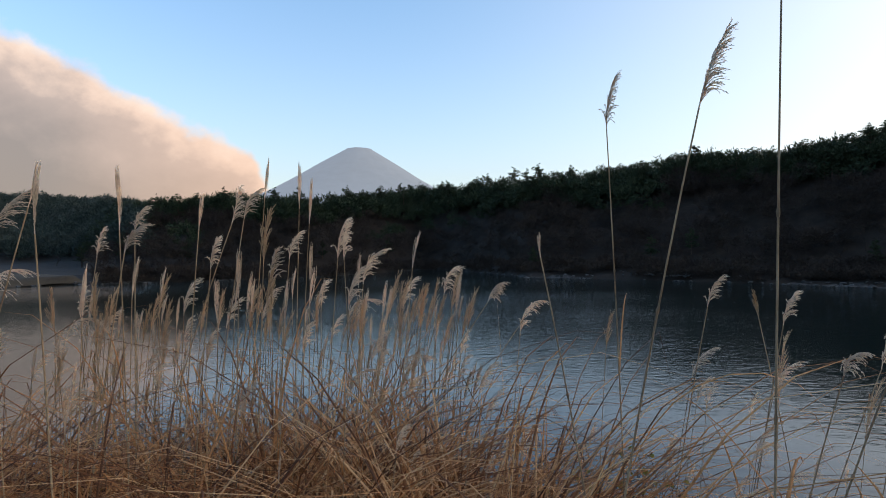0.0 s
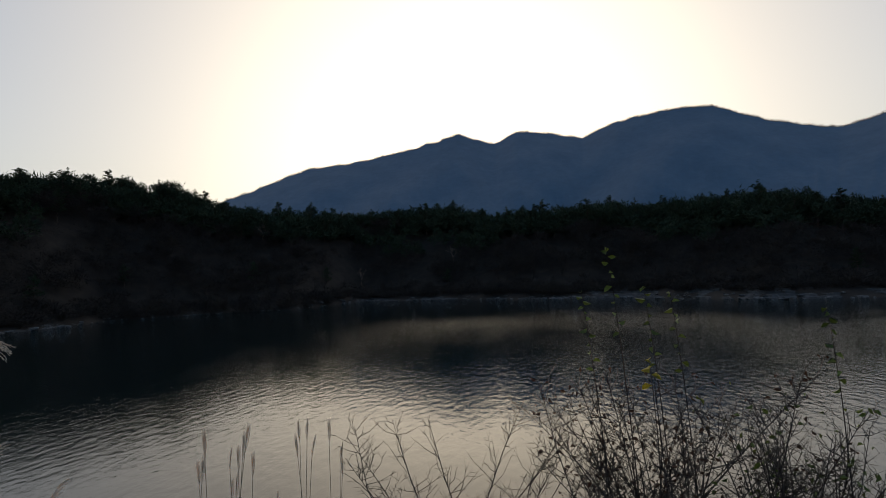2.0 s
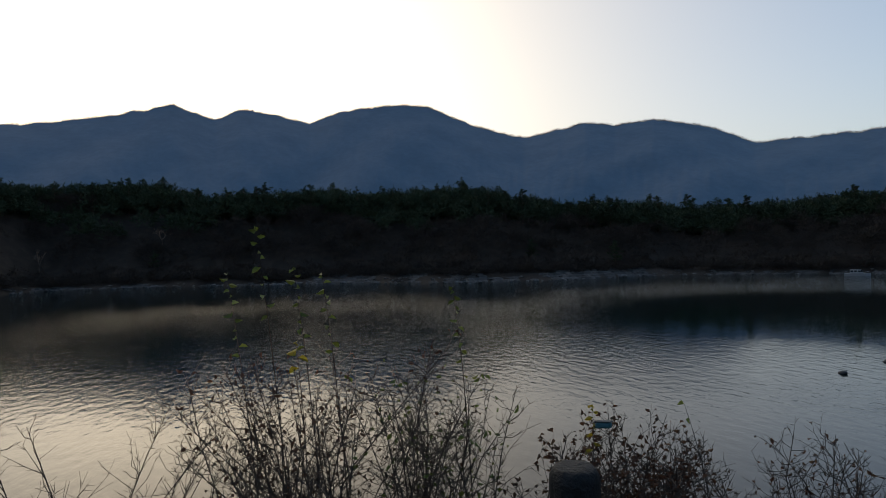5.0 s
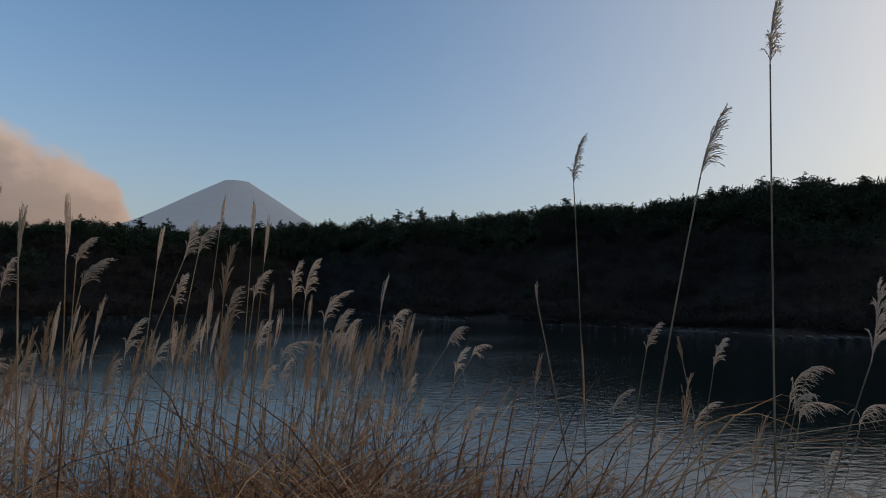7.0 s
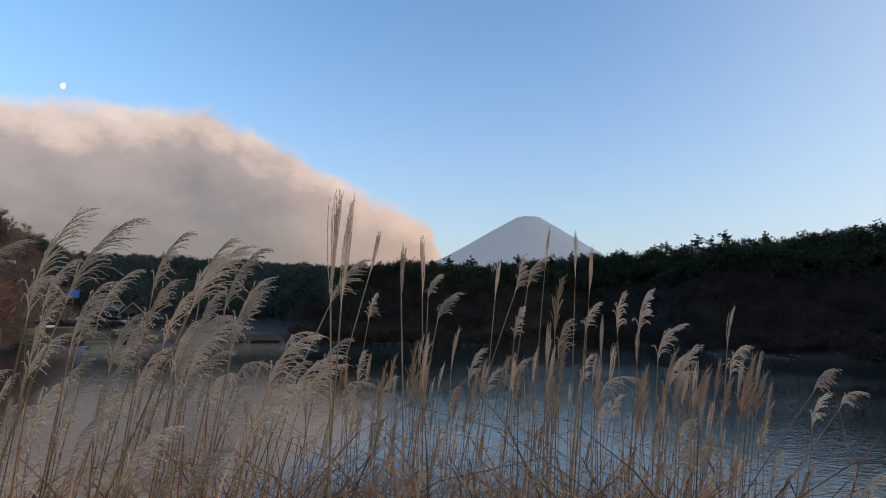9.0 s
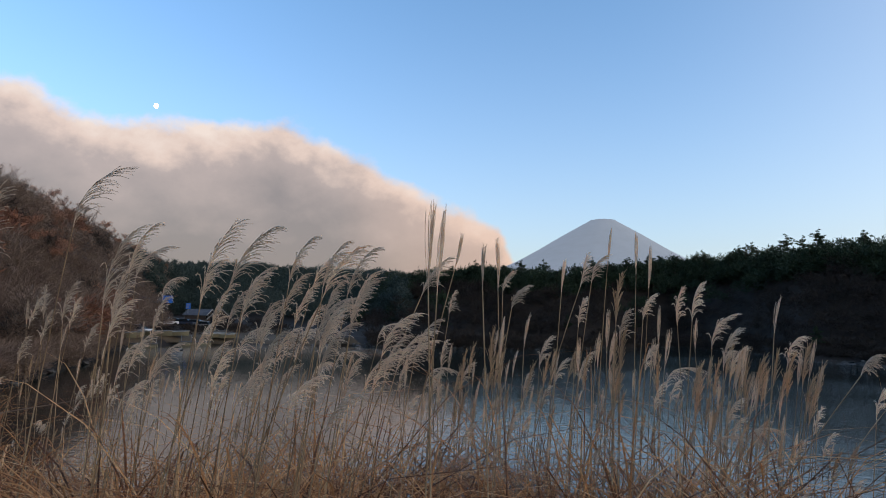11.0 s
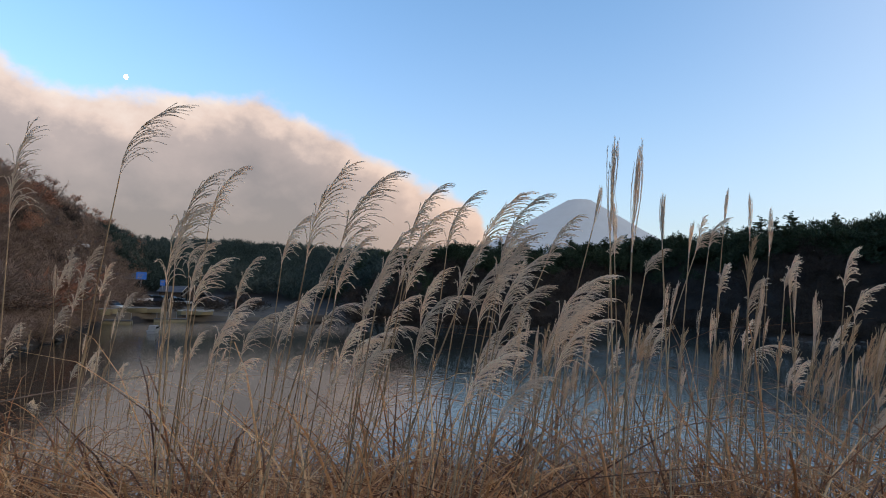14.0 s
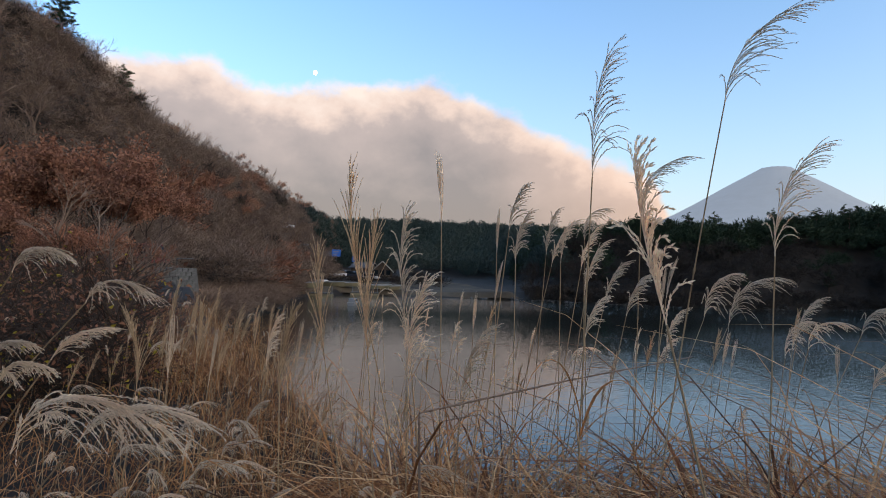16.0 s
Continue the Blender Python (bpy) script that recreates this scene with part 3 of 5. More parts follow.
                s.poly(q - side * width * wide, q + dd * k2, q + side * width * wide)
    tagged(part(name, s, mat), label, "woods", kind="stuff")


def bare_rock(az):
    """Breadth of the lava shelf that keeps the brush away from the waterline."""
    return 3.2 if -131 < az < -95 else 2.0 if -158 < az < -72 or -53 < az < -29 or -18 < az < -6 else 0.3


def plant_woods():
    rng = random.Random(3)
    pines, brown, low, hill, russet, teal, thick = [], [], [], [], [], [], []
    for k in range(4700):        # crowns filling the slopes between the single trees
        az = rng.uniform(-163, 31)
        far, breadth = between(FAR_SHORE, az), min(60, between(SLOPE, az))
        u = rng.choice((rng.random(), rng.uniform(0.7, 1.12)))
        r = far + max(0.8, bare_rock(az)) + breadth * u
        patch = noise.noise((az * 0.11, u * 2.5, 0.0))
        foot = spot(az, r, land(az, r) - 0.2)
        if u < 0.22:
            low.append((foot, rng.uniform(0.9, 2.0), rng.uniform(0.8, 1.4)))
        elif u + patch * 0.55 > 0.62:
            pines.append((foot, rng.uniform(2.8, 6.0), rng.uniform(1.2, 2.3)))
        else:
            brown.append((foot, rng.uniform(2.4, 4.6), rng.uniform(1.2, 2.1)))
    for k in range(2300):        # brush down to the waterline
        az = rng.uniform(-160, 31)
        r = between(FAR_SHORE, az) + bare_rock(az) + 6 * rng.random() ** 1.5
        low.append((spot(az, r, land(az, r) - 0.25), rng.uniform(0.5, 1.3), rng.uniform(0.6, 1.1)))
    for k in range(2100):        # the steep hill
        az = rng.uniform(48.8, 100)
        far, breadth = between(FAR_SHORE, az), between(SLOPE, az)
        r = far + 5 + (breadth - 1) * rng.random()
        if (60 < az < 68 and r < 53) or (az >= 68 and r < 46):
            continue
        foot = spot(az, r, land(az, r) - 0.3)
        patch = noise.noise((az * 0.2, r * 0.05, 7.0))
        shade = noise.noise((az * 0.5, r * 0.09, 1.0))
        (russet if patch > 0.3 else brown if shade > 0.34 else hill).append((foot, rng.uniform(2.6, 5.2), rng.uniform(1.2, 2.2)))
    tan = []
    for k in range(420):         # pale withered scrub between the beach and the road
        az = rng.uniform(51.5, 62)
        r = between(FAR_SHORE, az) + 0.6 + 13 * rng.random()
        tan.append((spot(az, r, land(az, r) - 0.2), rng.uniform(0.5, 1.5), rng.uniform(0.6, 1.2)))
    for k in range(260):         # low scrub behind the beach
        az = rng.uniform(38, 52.5)
        r = between(FAR_SHORE, az) + rng.uniform(18, 60)
        if noise.noise((az * 0.6, r * 0.06, 4.0)) < 0.05:
            continue
        low.append((spot(az, r, land(az, r) - 0.2), rng.uniform(0.6, 1.5), rng.uniform(0.8, 1.6)))
    for k in range(2600):        # the distant wooded plain
        az = rng.uniform(24, 52)
        far, breadth = between(FAR_SHORE, az), between(SLOPE, az)
        if breadth < 48:
            continue
        r = far + breadth * rng.uniform(0.36, 1.05)
        if 37 < az < 52 and r < 165:
            continue
        teal.append((spot(az, r, land(az, r) - 0.3), rng.uniform(2.6, 5.6) + 1.8 * noise.noise((az * 0.5, r * 0.03, 2.0)), rng.uniform(1.3, 2.4)))
    for k in range(1500):        # undergrowth that closes the crest
        az = rng.uniform(-163, 31)
        far, breadth = between(FAR_SHORE, az), min(60, between(SLOPE, az))
        r = far + 2.5 + breadth * rng.uniform(0.8, 1.2)
        thick.append((spot(az, r, land(az, r) - 1.0), rng.uniform(2.0, 3.4), rng.uniform(1.2, 1.9)))
    canopy("crest_thicket", "dark evergreen thicket under the pines", M_PINE, thick, rng, 20, 0.36, 0.07)
    canopy("pine_woods", "dense dark pine woods behind the lakeshore", M_PINE, pines, rng, 17, 0.32, 0.048, True)
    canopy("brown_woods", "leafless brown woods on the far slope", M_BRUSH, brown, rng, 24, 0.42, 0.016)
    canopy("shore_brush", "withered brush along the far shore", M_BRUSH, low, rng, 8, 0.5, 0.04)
    canopy("hill_woods", "grey-brown leafless woods on the steep hill", M_TWIG, hill, rng, 28, 0.36, 0.014)
    canopy("shore_scrub", "pale withered scrub beside the beach", M_TWIG, tan, rng, 22, 0.4, 0.02)
    canopy("russet_woods", "patches of russet leafed woods on the steep hill", M_RUSSET, russet, rng, 12, 0.45, 0.06)
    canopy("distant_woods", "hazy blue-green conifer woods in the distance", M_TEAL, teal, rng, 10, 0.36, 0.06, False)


plant_woods()


def plant_hill():
    rng = random.Random(8)
    for k in range(210):
        az = rng.uniform(48.5, 84)
        far, breadth = between(FAR_SHORE, az), between(SLOPE, az)
        u = rng.choice((rng.random(), rng.uniform(0.85, 1.05)))
        r = far + 6 + (breadth - 4) * u
        if r < 56 and az > 60:
            continue
        p = spot(az, r)
        stand(rng.choice(RUSSETS if rng.random() < 0.14 else BARES), p.x, p.y, land(az, r) - 0.1, rng.uniform(0.7, 1.1), rng.uniform(0, 360))


plant_hill()
for root in PINES + BARES + SHADED_BARES + RUSSETS:
    p = spot(-120 + 9 * (PINES + BARES + SHADED_BARES + RUSSETS).index(root), 118)
    root.location = (p.x, p.y, height_at(p.x, p.y) - 0.1)
    root.scale = (0.6, 0.6, 0.6)


# ---- silver grass on the bank ----
UP = Vector((0, 0, 1))


def plume_mesh(kind, seed, rise, side, start=None):
    """The flower head of silver grass: a rachis that leaves the stem along start and ends at rise, with thin racemes that the wind combs towards side."""
    rng = random.Random(seed)
    s = Soup()
    size = rise.length
    start = (start or rise).normalized()
    back = rise.normalized().cross(side).normalized()
    # racemes; how far they open and hang; their length; length and breadth of a spikelet; droop of the rachis
    many, open_, hang, first, seed_len, seed_wide, bow = {
        "comb": (46, 0.42, 0.34, 0.58, 0.0085, 0.0011, 0.08),
        "flag": (64, 0.27, 0.34, 0.46, 0.0088, 0.0011, 0.02),
        "thin": (17, 0.055, 0.02, 0.85, 0.0085, 0.0008, 0.0),
        "fluff": (44, 0.34, 0.30, 0.60, 0.0095, 0.0017, 0.10),
        "droop": (46, 0.48, 0.55, 0.68, 0.0088, 0.0016, 0.24),
        "tan": (46, 0.20, 0.08, 0.60, 0.0085, 0.0011, 0.03)}[kind]
    knee = start * size * 0.5 + (UP - side * 0.6) * (size * bow)

    def rachis(u):
        return knee * (2 * u * (1 - u)) + rise * (u * u)
    s.tube([rachis(k / 6) for k in range(7)], [0.0015 - 0.00018 * k for k in range(7)], 4, False)
    for i in range(many):
        u = 0.93 * i / (many - 1) + rng.uniform(0, 0.03)
        if kind == "thin":
            u *= 0.55
        a = rachis(u)
        d = (rachis(min(1, u + 0.1)) - a).normalized()
        length = size * first * (1.05 - 0.62 * u) * rng.uniform(0.7, 1.15)
        if kind == "thin":
            length = size * (1.06 - u) * rng.uniform(0.6, 1.0)
        drop = hang * rng.uniform(0.6, 1.3) * (1.4 - 0.8 * u)
        out = rng.gauss(0, 0.18)
        lift = rng.uniform(0.5, 1.35) * (1.15 - 0.45 * u)
        if rng.random() < 0.14:
            lift *= -0.5
        if kind in ("thin", "tan"):
            out, lift = rng.gauss(0, 0.10), rng.uniform(-0.9, 1.3)
        pts = []
        close = kind == "thin"
        for k in range(8):
            q = k / 7
            pts.append(a + d * (length * (q - 0.42 * open_ * q * q)) + side * (length * open_ * lift * (math.sin(2.5 * q) * 0.8 if close else q ** 1.35))
                       + back * (length * out * (math.sin(2.5 * q) * 0.6 if close else q)) - UP * (length * drop * q ** 2.4))
        s.tube(pts, [0.0007] * 7 + [0.0004], 3, False)
        spikes = max(6, int(length / 0.0042))
        for k in range(spikes):
            q = 0.08 + 0.92 * (k + rng.random()) / spikes
            j = min(6, int(q * 7))
            p = pts[j].lerp(pts[j + 1], q * 7 - j)
            along = (pts[j + 1] - pts[j]).normalized()
            w = Vector((rng.gauss(0, 1), rng.gauss(0, 1), rng.gauss(0, 1)))
            w = (w - along * w.dot(along)).normalized()
            tip = (along * 0.92 + w * 0.38) * seed_len * rng.uniform(0.7, 1.25)
            flank = along.cross(w).normalized() * seed_wide * rng.uniform(0.6, 1.1)
            s.poly(p, p + tip * 0.45 + flank, p + tip, p + tip * 0.45 - flank)
    return s


def blade_points(base, heading, length, lean, bend, rng, steps=8):
    """A grass blade that rises, arches over and droops."""
    h = Vector((math.cos(heading), math.sin(heading), 0))
    pts, p, angle = [], base.copy(), lean
    kink = rng.randrange(3, steps) if rng.random() < 0.1 else -1
    for k in range(steps + 1):
        pts.append(p.copy())
        angle += bend * (0.22 + 1.56 * k / steps) / steps + (rng.uniform(0.5, 1.2) if k == kink else 0)
        angle = min(angle, 2.7)
        p += (h * math.sin(angle) + UP * math.cos(angle)) * (length / steps)
    return pts, Vector((-math.sin(heading), math.cos(heading), 0))


def blade(s, base, heading, length, lean, bend, width, rng, steps=8):
    pts, side = blade_points(base, heading, length, lean, bend, rng, steps)
    s.strip(pts, [width * (0.6 + 0.4 * min(1, 3 * k / steps)) * (1 - (k / steps) ** 3 * 0.92) for k in range(steps + 1)], side)


def reed(kind, joint, lean, dx, dz, view, seed, leaves=2):
    """One stalk with its plume; lean, dx and dz are seen across the direction view."""
    rng = random.Random(seed)
    right = Vector((math.cos(radians(view)), math.sin(radians(view)), 0))
    away = Vector((-right.y, right.x, 0)) * rng.uniform(-0.05, 0.05)
    ground = height_at(joint.x, joint.y)
    for _ in range(2):
        h = joint.z - ground
        foot = joint - right * (lean * h * 0.72) - away * h
        ground = height_at(foot.x, foot.y) - 0.03
    h = joint.z - ground
    foot.z = ground
    root = new("silver_grass")
    root.location = foot
    top = joint - foot

    def along(u):       # u from the foot to the joint
        d = (1 - u) * h
        return top - right * (lean * d * (1 - 0.28 * d / h)) - away * d - UP * d
    stem = Soup()
    steps = 12
    stem.tube([along(k / steps) for k in range(steps + 1)], [0.0034 - 0.0016 * k / steps for k in range(steps + 1)], 6)
    for node in (0.22, 0.41, 0.6, 0.78):
        stem.tube([along(node - 0.004), along(node), along(node + 0.004)], [0.0028, 0.0039, 0.0028], 6)
    part("stem", stem, M_STEM, root)
    rise = right * dx + UP * dz
    tip_axis = rise if rise.length > 0.05 else UP * 0.06
    head = part("plume", plume_mesh(kind, seed, tip_axis, right, top - along(0.97)), M_TAN if kind == "tan" else M_PLUME, root)
    head.location = top
    for k in range(leaves):
        s = Soup()
        u = rng.uniform(0.25, 0.66)
        blade(s, along(u), rng.uniform(0, 2 * math.pi), rng.uniform(0.35, 0.6), rng.uniform(0.25, 0.6), rng.uniform(1.0, 2.2), rng.uniform(0.003, 0.005), rng)
        part("leaf", s, M_BLADE, root)
    words = {"flag": "tall dry silver grass stalk with a narrow one-sided plume", "comb": "tall dry silver grass with an open wind-combed plume", "thin": "dry silver grass stalk with a narrow closed plume",
             "fluff": "dry silver grass with a full fluffy pale plume", "droop": "dry silver grass with a drooping pale plume",
             "tan": "dry silver grass with a dense tan plume"}
    return tagged(root, words[kind], "grass", "silver grass on the bank")


# kind of plume; joint of stem and plume; lean; breadth and height of the plume
REEDS_EAST = [
    ('flag', 0.62, 2.20, 2.05, -0.05, 0.03, 0.18),
    ('flag', 0.6, 1.43, 1.94, 0.21, 0.055, 0.16),
    ('flag', 0.73, 1.35, 2.2, 0.03, 0.015, 0.15),
    ('thin', 0.32, 1.77, 1.62, -0.21, -0.01, 0.03),
    ('fluff', 0.99, 1.35, 1.51, 0.33, 0.02, 0.17),
    ('fluff', 1.6, 1.76, 1.46, 0.16, 0.04, 0.11),
    ('droop', 1.32, 1.17, 1.41, 0.71, 0.18, 0.09),
    ('fluff', 1.12, 2.55, 1.4, 0.18, 0.05, 0.12),
    ('tan', 1.44, 2.76, 1.32, -0.2, -0.02, 0.11),
    ('fluff', 1.32, 2.37, 1.35, 0.16, 0.04, 0.12),
    ('fluff', 1.53, 2.81, 0.98, 0.19, 0.1, 0.15),
    ('droop', 1.7, 2.39, 1.18, 0.34, 0.12, 0.18),
    ('droop', 2.07, 2.74, 1.03, 0.18, 0.16, 0.09),
    ('droop', 1.06, 1.66, 1.32, 0.26, 0.04, 0.06),
]
REEDS_MIDDLE = [
    ('thin', -1.02, 1.43, 1.74, -0.03, 0.02, 0.17),
    ('thin', -0.97, 1.38, 1.72, 0.04, 0.02, 0.16),
    ('thin', -1.11, 1.84, 1.8, 0.25, 0.02, 0.09),
    ('thin', -1.08, 2.25, 1.77, -0.03, -0.01, 0.15),
    ('comb', -1.11, 2.41, 1.72, 0.02, 0.04, 0.09),
    ('comb', -0.97, 2.08, 1.64, 0.17, 0.06, 0.09),
    ('thin', -0.83, 2.32, 1.75, 0.08, 0.02, 0.09),
    ('comb', -0.8, 2.57, 1.75, 0.34, 0.03, 0.14),
    ('thin', -0.69, 2.65, 1.9, 0.08, 0.02, 0.11),
    ('comb', -0.75, 2.57, 1.77, 0.15, 0.06, 0.12),
    ('thin', -0.58, 2.79, 1.87, 0.03, 0, 0.13),
]
REEDS_SHORE = [
    ('thin', -0.52, 2.72, 1.8, 0.06, 0.01, 0.13),
    ('comb', -0.52, 2.39, 1.61, 0.08, 0.04, 0.1),
    ('tan', -0.63, 2.43, 1.58, 0.04, 0.02, 0.2),
    ('fluff', -0.74, 2.2, 1.58, 0.09, 0.02, 0.1),
    ('fluff', -0.41, 2.95, 1.59, -0.05, 0.02, 0.17),
    ('fluff', -0.34, 2.4, 1.61, 0.08, 0.03, 0.14),
    ('fluff', -0.27, 2.58, 1.5, 0.07, 0.08, 0.14),
    ('droop', 0.06, 3.11, 1.41, 0.32, 0.06, 0.14),
    ('droop', 0.24, 2.61, 1.42, 0.71, 0.06, 0.08),
    ('droop', 0.47, 3.1, 1.31, 0.78, 0.08, 0.07),
    ('comb', -1.64, 3.06, 1.61, 0.15, 0.03, 0.14),
]
REEDS_WEST = [
    ('comb', -2.61, 1.46, 1.93, 0.15, 0.17, 0.25),
    ('comb', -2.89, 1.3, 1.74, 0.02, 0.03, 0.32),
    ('comb', -2.18, 1.3, 1.59, 0.02, 0.08, 0.29),
    ('comb', -1.77, 1.33, 1.63, 0.15, 0.09, 0.26),
    ('comb', -1.69, 1.36, 1.67, 0.31, 0.13, 0.21),
    ('comb', -1.3, 1.32, 1.65, 0.39, 0.1, 0.15),
    ('comb', -1.64, 1.74, 1.7, 0.26, 0.12, 0.14),
    ('comb', -1.25, 1.87, 1.68, 0.42, 0.09, 0.14),
    ('droop', -2.98, 2.84, 1.29, 0.34, 0.12, 0.22),
    ('droop', -2.95, 3.22, 1.24, 0.39, 0.22, 0.26),
    ('droop', -2.69, 3.22, 1.1, 0.14, 0.1, 0.19),
    ('droop', -3.55, 2.74, 1.66, -0.02, 0.1, 0.17),
    ('tan', -3.62, 1.21, 1.37, -0.27, -0.06, 0.41),
    ('fluff', -3.50, 1.30, 1.25, -0.15, -0.03, 0.40),
    ('tan', -3.72, 1.15, 1.16, -0.20, -0.04, 0.36),
    ('fluff', -3.45, 1.25, 1.12, -0.02, 0.04, 0.32),
    ('tan', -3.56, 1.18, 1.20, -0.10, 0.01, 0.40),
    ('fluff', -3.33, 1.36, 1.02, 0.05, 0.07, 0.28),
    ('tan', -3.78, 1.02, 1.05, -0.05, 0.03, 0.28),
    ('thin', -3.74, 1.76, 1.66, -0.04, -0.04, 0.31),
    ('fluff', -3.59, 2.11, 1.52, -0.01, 0.05, 0.22),
    ('fluff', -2.52, 0.72, 1.42, -0.26, -0.05, 0.24),
    ('comb', -2.51, 1.59, 1.55, 0.01, 0.1, 0.29),
    ('comb', -3.04, 2.11, 1.75, 0.01, 0.17, 0.2),
    ('thin', -0.91, 1.58, 1.72, -0.05, 0.01, 0.09),
]
REEDS_BANK = [
    ('droop', -3.62, 0.27, 1.10, 0.7, 0.30, 0.06),
    ('droop', -4.05, 0.38, 1.44, 0.6, 0.14, 0.05),
    ('droop', -4.01, 0.54, 1.36, 0.9, 0.18, 0.03),
    ('comb', -3.85, 0.41, 1.24, 0.7, 0.13, 0.08),
    ('droop', -3.84, 0.29, 1.25, 0.6, 0.09, 0.04),
    ('droop', -3.82, 0.30, 1.20, 0.6, 0.11, 0.04),
    ('fluff', -3.63, 0.39, 1.09, 0.8, 0.26, 0.06),
    ('tan', -4.50, 0.92, 1.00, 0.1, -0.05, 0.27),
    ('tan', -4.51, 1.16, 1.07, 0.05, 0.01, 0.23),
    ('thin', -4.65, 1.30, 0.99, 0.1, 0.03, 0.17),
    ('fluff', -4.46, 1.46, 1.03, 0.1, 0.04, 0.21),
    ('thin', -4.36, 1.53, 1.03, 0.1, 0.04, 0.18),
    ('thin', -4.60, 1.09, 1.07, 0.05, 0.01, 0.18),
]

for view, rows in ((-17, REEDS_EAST), (12, REEDS_MIDDLE), (12, REEDS_SHORE), (28, REEDS_WEST), (37, REEDS_BANK)):
    for i, (kind, x, y, z, lean, dx, dz) in enumerate(rows):
        if kind == "thin" and 0.05 < dz < 0.25:
            z, dz = z - 0.35 * dz, dz * 1.5
        reed(kind, Vector((x, y, z)), lean, dx, dz, view, 1000 + 50 * view + i, leaves=3 if kind == "comb" else 1 if kind == "flag" else 2)


def fill_reeds():
    """The rest of the stand: copies of a few stalks, turned and sized."""
    rng = random.Random(21)
    stock = []
    for i, (kind, lean, dx, dz) in enumerate((("comb", 0.12, 0.10, 0.20), ("thin", 0.05, 0.02, 0.20), ("fluff", 0.12, 0.08, 0.20), ("droop", 0.28, 0.17, 0.14),
                                              ("thin", 0.0, 0.03, 0.17), ("fluff", 0.08, 0.06, 0.17), ("tan", 0.06, 0.03, 0.20), ("comb", 0.2, 0.12, 0.17),
                                              ("tan", 0.05, 0.04, 0.42), ("tan", 0.12, 0.09, 0.38), ("droop", 0.75, 0.40, 0.10), ("droop", 0.6, 0.34, 0.16), ("droop", 0.9, 0.36, 0.02), ("comb", 0.34, 0.22, 0.24), ("fluff", 0.3, 0.17, 0.24))):
        x, y = -2.0 + 0.5 * i, 3.6
        ob = reed(kind, Vector((x, y, height_at(x, y) + 2.0)), lean, dx, dz, 0, 400 + i, leaves=2)
        ob["height"] = 2.0 + dz
        stock.append(ob)
    # stretch of the bank: x and y ranges, range of the tips' height, how many, kinds, widest turn
    zones = (
        # the upright stand towards the water
        (-1.7, 0.1, 2.5, 3.5, 1.0, 1.5, 52, (1, 4, 6, 1, 5, 4), 60), (-1.7, 0.0, 2.5, 3.4, 1.1, 1.5, 60, (6, 6, 5, 6), 60), (-0.8, 0.25, 2.3, 3.2, 0.7, 1.2, 40, (6, 5, 3, 2), 40), (-0.85, -0.1, 2.2, 3.0, 1.2, 1.66, 24, (6, 5, 1, 1, 4, 8), 50),
        (-1.5, 0.3, 1.9, 2.7, 0.8, 1.35, 22, (1, 4, 6, 5), 40), (-1.35, -0.75, 1.7, 2.5, 1.3, 1.68, 12, (1, 4, 6, 1), 35),
        # wind-combed plumes close to the path
        (-2.25, -1.35, 1.18, 1.62, 1.46, 1.82, 44, (0, 7, 0, 7, 2, 0), 20), (-2.5, -1.8, 1.4, 2.0, 1.2, 1.5, 6, (0, 2, 7, 3), 30), (-3.5, -2.8, 1.3, 2.0, 1.35, 1.72, 14, (1, 2, 5, 4), 30),
        (-3.5, -2.2, 2.0, 3.0, 1.05, 1.5, 9, (1, 2, 4, 3, 6), 35), (-3.7, -1.9, 2.6, 4.2, 0.8, 1.35, 9, (3, 1, 2, 4, 6), 60),
        # the western bank
        (-5.9, -3.6, 1.4, 4.2, 0.45, 1.25, 60, (1, 2, 4, 5, 6, 6), 40), (-4.9, -3.3, 0.3, 1.3, 0.3, 0.95, 20, (3, 3, 7, 2), 60),
        (-8.5, -5.5, 1.0, 6.0, 0.2, 1.0, 44, (2, 5, 6, 3), 60), (-5.6, -3.9, 0.9, 2.6, 0.45, 1.0, 12, (6, 5, 4, 2), 35),
        (-5.2, -3.4, -0.3, 1.0, 0.5, 1.1, 10, (3, 3, 7, 5), 50), (-7.5, -5.0, -0.5, 2.0, 0.5, 1.1, 14, (3, 2, 5, 6), 60),
        (-6.15, -5.5, 1.45, 2.05, 0.9, 1.38, 26, (8, 9, 8), 40), (-6.0, -5.3, 2.05, 2.6, 0.7, 1.2, 26, (8, 9, 8), 40), (-5.0, -4.4, 1.9, 2.5, 0.45, 0.9, 14, (8, 9), 40),
        (-5.3, -4.2, 0.2, 1.3, 0.35, 0.95, 30, (10, 11, 12, 10), 30), (-6.6, -5.2, 0.5, 1.6, 0.6, 1.2, 18, (10, 11, 9), 35), (-4.4, -3.9, 0.35, 0.9, 0.4, 0.75, 8, (10, 12), 25),
        (-12.0, -7.0, 0.5, 4.0, 0.4, 1.1, 50, (2, 5, 3, 6), 90), (-5.2, -3.7, 0.6, 1.7, 0.45, 1.0, 30, (10, 11, 14, 9, 13), 40), (-4.5, -3.7, 0.25, 0.9, 0.7, 1.12, 12, (10, 11, 14), 35),
        # sparse stalks above the open water
        (0.5, 2.4, 2.2, 3.8, 0.35, 0.95, 16, (2, 3, 5), 40), (0.8, 2.4, 1.7, 2.8, 0.55, 1.1, 14, (2, 3, 5, 3), 40), (1.0, 2.6, 2.0, 3.4, 0.2, 0.8, 20, (3, 2, 5), 60),
        (3.3, 4.1, 1.1, 1.9, 0.35, 0.72, 18, (1, 4, 1), 60))
